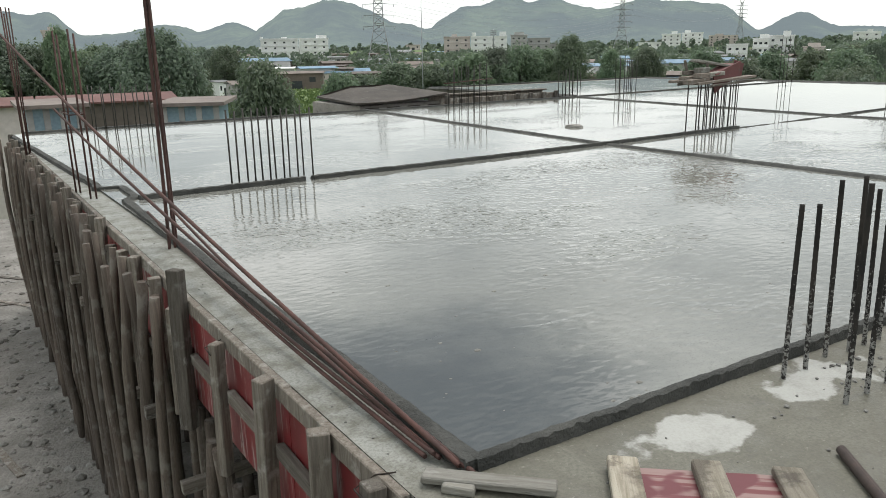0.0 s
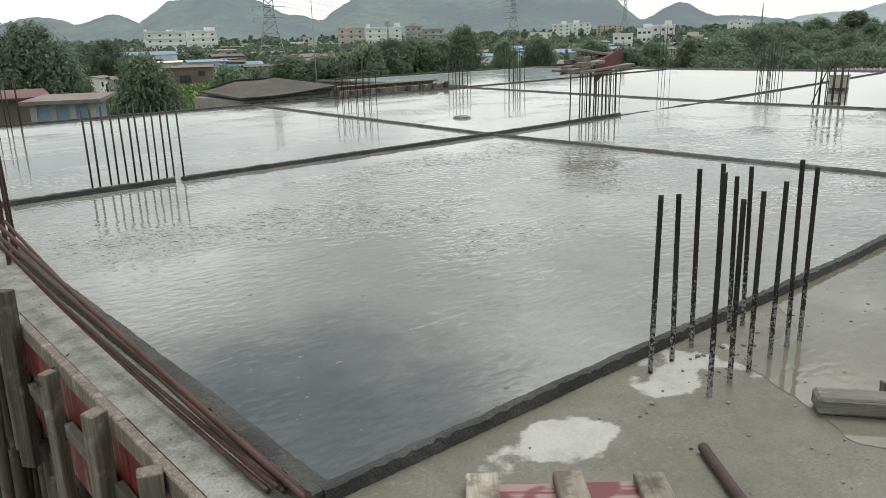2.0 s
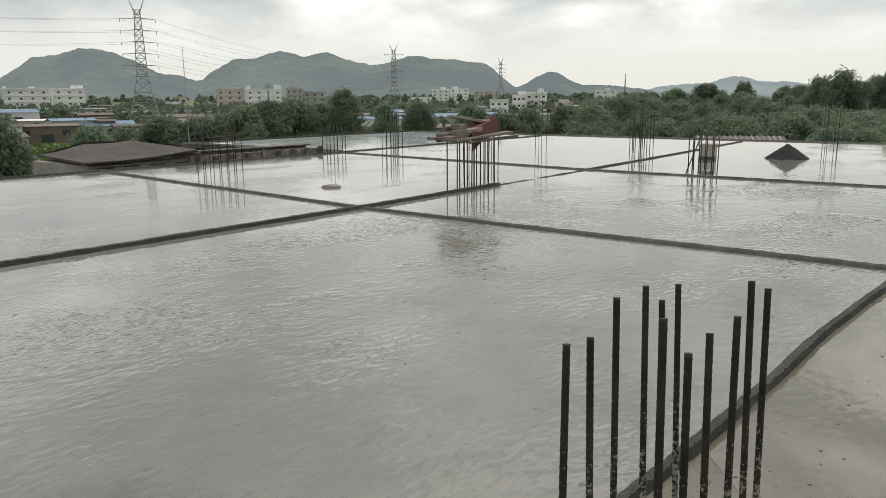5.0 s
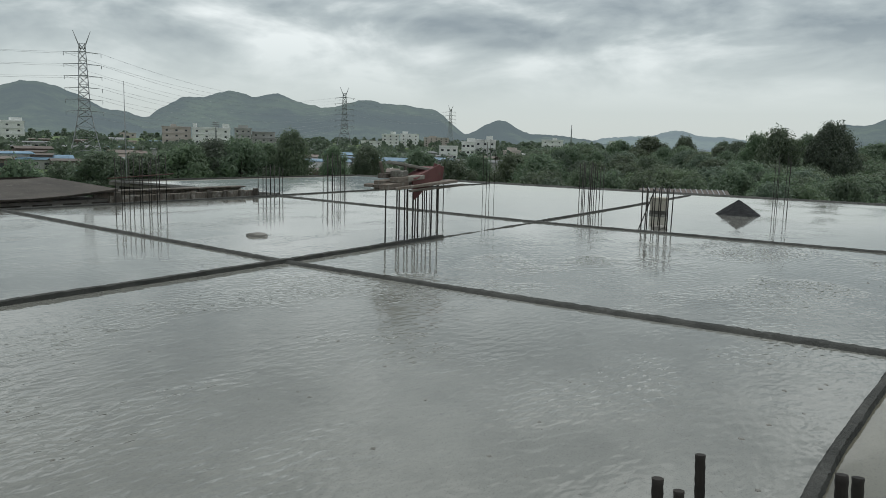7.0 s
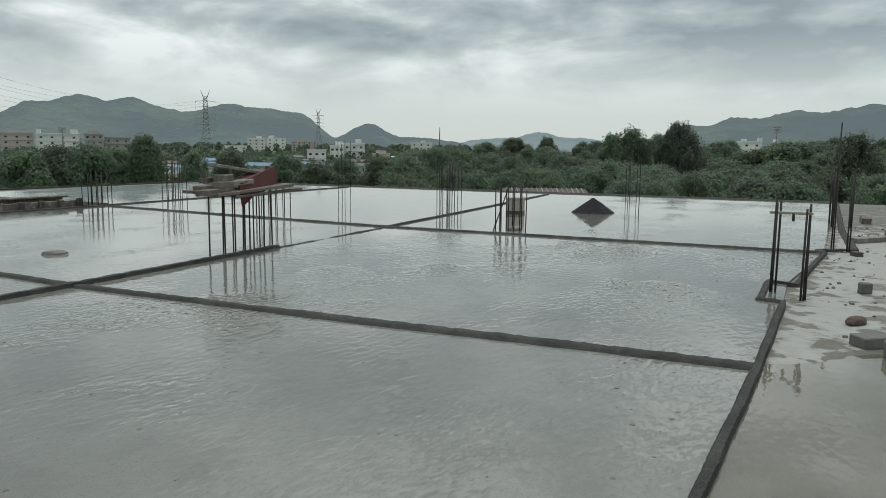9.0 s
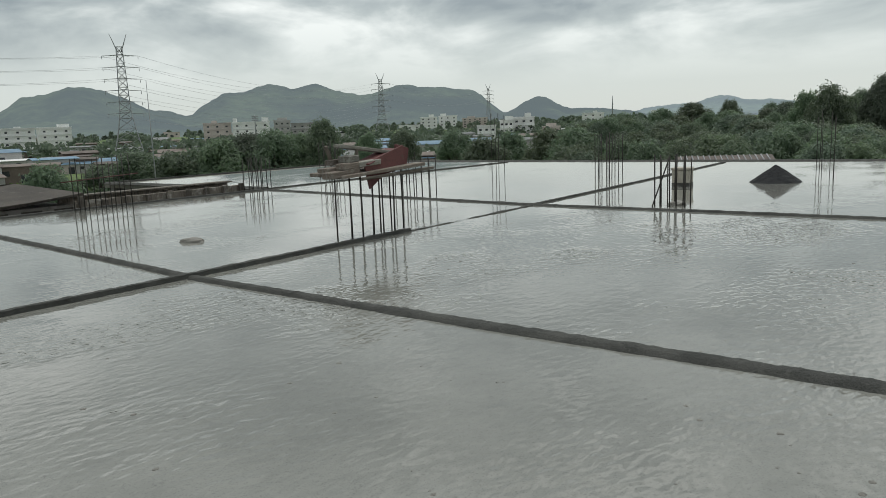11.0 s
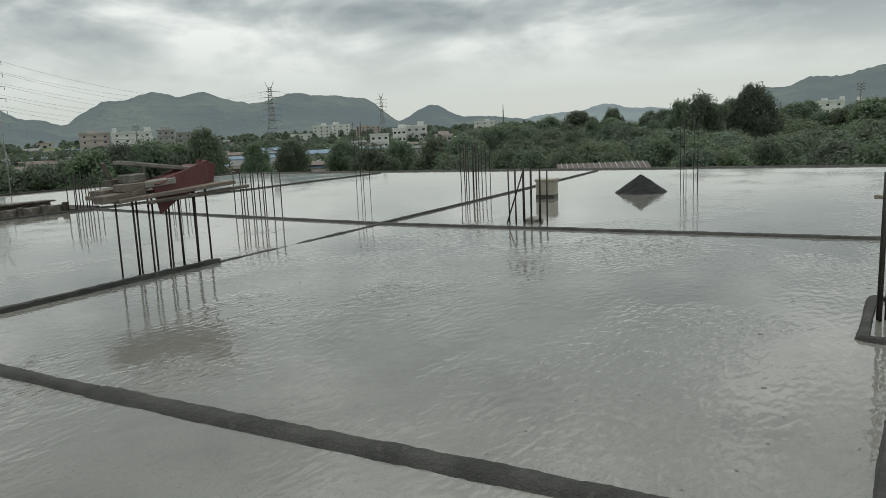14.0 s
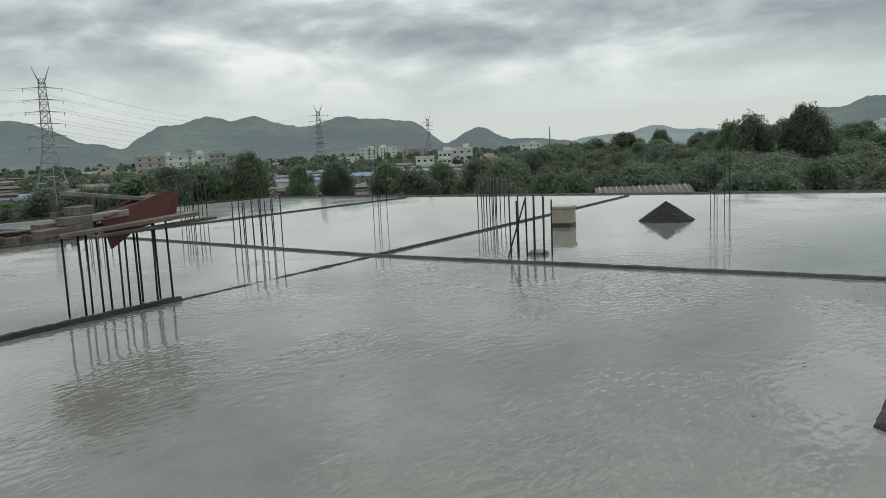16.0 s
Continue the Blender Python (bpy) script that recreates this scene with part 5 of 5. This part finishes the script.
def striped_shed(az, d, w, depth, el_top, rz, label):
    z_top = 1.7 + d * math.tan(radians(el_top)) - ground_z(d)
    t = thing("shed", (0, 0, 0), label, "shed", "sheds of the town")
    t.matrix_world = face_camera(az, d) @ pose(0, 0, 0, 0, 0, rz)
    part("wall", box((-w / 2, 0, 0), (w / 2, depth, z_top - 0.3)), M_BLUEWALL, t)
    k = max(3, int(w / 0.95))
    for i in range(k + 1):
        x = -w / 2 + w * i / k
        part("pilaster", box((x - 0.14, -0.08, 0), (x + 0.14, -0.004, z_top - 0.3)), M_GREYW, t)
    part("roof", box((-w / 2 - 0.5, -0.6, z_top - 0.296), (w / 2 + 0.5, depth + 0.6, z_top - 0.12)), M_BROWNROOF, t)
    return t


striped_shed(75.1, 41, 2.6, 5, -3.05, -10, "faded blue shed with grey pilasters beside the rim")
striped_shed(83.9, 40, 2.1, 5, -2.8, 4, "faded blue striped shed below a red roof")
shed(80.3, 56, 8.0, 7, -2.72, M_REDROOF, M_BROWNW, "long shed with a rusty red sheet roof", 2, 0.08)
shed(88.2, 56, 5.6, 7, -2.72, M_REDROOF, M_PINK, "tan shed with a red sheet roof", -2, 0.08)
# scattered roofs of the town
rt = random.Random(77)
for i in range(235):
    az = rt.uniform(26, 90)
    d = rt.choice((1, 1, 1.6, 1.6, 2.2, 3)) * rt.uniform(200, 290)
    if d < 275 and (58 < az < 78 or az < 40):
        continue
    h = rt.uniform(3.0, 5.6)
    el = math.degrees(math.atan((ground_z(d) + h - 1.7) / d))
    roof = rt.choice((M_GREYROOF, M_GREYROOF, M_GREYROOF, M_BROWNROOF, M_BROWNROOF, M_BROWNROOF, M_BROWNROOF, M_BLUE, M_WHITE))
    wall = rt.choice((M_GREYW, M_BROWNW, M_BROWNW, M_PINK))
    name = {M_GREYROOF: "grey", M_BROWNROOF: "brown", M_BLUE: "blue", M_WHITE: "white"}[roof]
    shed(az, d, rt.uniform(6, 17), rt.uniform(6, 12), el, roof, wall, f"small town shed with a {name} sheet roof", rt.uniform(-30, 30), rt.uniform(0.08, 0.3))

for i in range(46):
    az, d = rt.uniform(55, 67) if i % 2 else rt.uniform(34, 50), rt.uniform(165, 300)
    h = rt.uniform(3.2, 6.2)
    roof = rt.choice((M_BROWNROOF, M_GREYROOF, M_BLUE, M_BROWNROOF))
    name = {M_GREYROOF: "grey", M_BROWNROOF: "brown", M_BLUE: "blue"}[roof]
    if 62 < az and d < 240:
        continue
    shed(az, d, rt.uniform(8, 20), rt.uniform(6, 11), math.degrees(math.atan((ground_z(d) + h - 1.7) / d)), roof, rt.choice((M_GREYW, M_BROWNW, M_WHITE)), f"low workshop with a {name} sheet roof", rt.uniform(-20, 20), rt.uniform(0.1, 0.25))

# ---------------------------------------------------------------- pylons and cables
M_LATTICE = grainy("galvanised_steel", (0.32, 0.33, 0.34), (0.42, 0.43, 0.44), 0.6, 1, 10, 0.1, 0.01, 0.0, 0.4)


def pylon(az, d, el_top, width, r, arms=6, label="tall grey lattice power pylon"):
    """A double-circuit lattice tower with two horns."""
    H = 1.7 + d * math.tan(radians(el_top)) - ground_z(d)
    t = thing("power_pylon", (0, 0, 0), label, "pylon", "pylons over the town")
    t.matrix_world = face_camera(az, d)
    top = H * 0.905
    half = lambda z: width * (0.16 + 0.34 * (1 - min(1.0, z / (H * 0.42))) ** 1.2) if z < H * 0.42 else width * (0.16 - 0.09 * (z - H * 0.42) / (H * 0.58))
    legs = bmesh.new()
    zs = [H * u for u in (0, 0.1, 0.2, 0.28, 0.36, 0.42, 0.48, 0.54, 0.6, 0.66, 0.72, 0.78, 0.84, 0.905)]
    for sx in (-1, 1):
        for sy in (-1, 1):
            add_tube(legs, [(sx * half(z), sy * half(z), z) for z in zs], r, 4)
    part("leg_frame", legs, M_LATTICE, t)
    br = bmesh.new()
    for z0, z1 in zip(zs, zs[1:]):
        for s in (-1, 1):
            a, b = half(z0), half(z1)
            for p, q in (((-a, s * a, z0), (b, s * b, z1)), ((a, s * a, z0), (-b, s * b, z1)), ((s * a, -a, z0), (s * b, b, z1)), ((s * a, a, z0), (s * b, -b, z1)), ((-b, s * b, z1), (b, s * b, z1))):
                add_tube(br, [p, q], r * 0.55, 3, caps=False)
    part("bracing", br, M_LATTICE, t)
    for k in range(arms):
        z = H * (0.84 - 0.088 * k)
        bm = bmesh.new()
        a = width * 0.52
        add_tube(bm, [(-a, 0, z - H * 0.004), (-a * 0.4, 0, z), (0, 0, z + H * 0.006), (a * 0.4, 0, z), (a, 0, z - H * 0.004)], [r * 0.5, r * 1.3, r * 1.6, r * 1.3, r * 0.5], 4)
        arm = part("cross_arm", bm, M_LATTICE, t)
        for s in (-1, 1):
            part("insulator", tube([(s * a * 0.98, 0, z - H * 0.004), (s * a * 0.98, 0, z - H * 0.03)], r * 0.7, 5), M_LATTICE, arm)
    for s in (-1, 1):
        bm = bmesh.new()
        add_tube(bm, [(s * half(top) * 0.6, 0, top - H * 0.04), (s * width * 0.24, 0, H)], [r * 1.6, r * 0.7], 4)
        part("horn", bm, M_LATTICE, t)
    return t


pylon(60.75, 330, 7.2, 13.0, 0.16)
pylon(42.85, 560, 4.3, 13.0, 0.2)
pylon(34.8, 900, 3.2, 12.0, 0.25, 4)
pylon(92.0, 300, 8.0, 13.0, 0.16)


def mast(az, d, el_top, r, label, crown=False):
    H = 1.7 + d * math.tan(radians(el_top)) - ground_z(d)
    t = thing("mast", (0, 0, 0), label, "mast")
    t.matrix_world = face_camera(az, d)
    part("pole", tube([(0, 0, 0), (0, 0, H * 0.7), (0, 0, H)], [r, r * 0.8, r * 0.4], 6), M_LATTICE, t)
    if crown:
        for k in range(3):
            part("antenna", box((-r * 4, -r, H * (0.8 + 0.06 * k)), (r * 4, r, H * (0.83 + 0.06 * k))), M_LATTICE, t)
    return t


mast(57.7, 90, 3.95, 0.07, "thin dark steel lightning mast")
mast(25.6, 900, 1.95, 0.8, "tall distant grey chimney mast")
mast(10.75, 800, 2.0, 0.7, "distant grey steel cell mast", True)
mast(1.4, 480, 2.2, 0.5, "grey cell mast with stacked antennas", True)
mast(52.2, 500, 1.55, 0.5, "cell mast behind the white building", True)


def cable(p, q, sag, r):
    t = thing("power_line", p, "thin grey overhead power line", "cable", "power lines")
    v = Vector(q) - Vector(p)
    part("wire", tube([v * (i / 24) - Vector((0, 0, sag * 4 * (i / 24) * (1 - i / 24))) for i in range(25)], r, 4), M_LATTICE, t)


def arm_end(az, d, el_top, width, k, s):
    H = 1.7 + d * math.tan(radians(el_top)) - ground_z(d)
    x, y, _ = polar(az, d)
    a = radians(az - 90)
    return (x + s * width * 0.52 * math.cos(a), y + s * width * 0.52 * math.sin(a), ground_z(d) + H * (0.836 - 0.088 * k))


for k in range(6):
    for s in (-1, 1):
        cable(arm_end(60.75, 330, 7.2, 13, k, s), arm_end(42.85, 560, 4.3, 13, k, s), 9, 0.045)
        if k < 3:
            cable(arm_end(60.75, 330, 7.2, 13, k, s), arm_end(92.0, 300, 8.0, 13, k, s), 4, 0.045)
for s in (-1, 1):
    for k in (0, 2):
        cable(arm_end(42.85, 560, 4.3, 13, k, s), arm_end(34.8, 900, 3.2, 12, k, s), 8, 0.06)
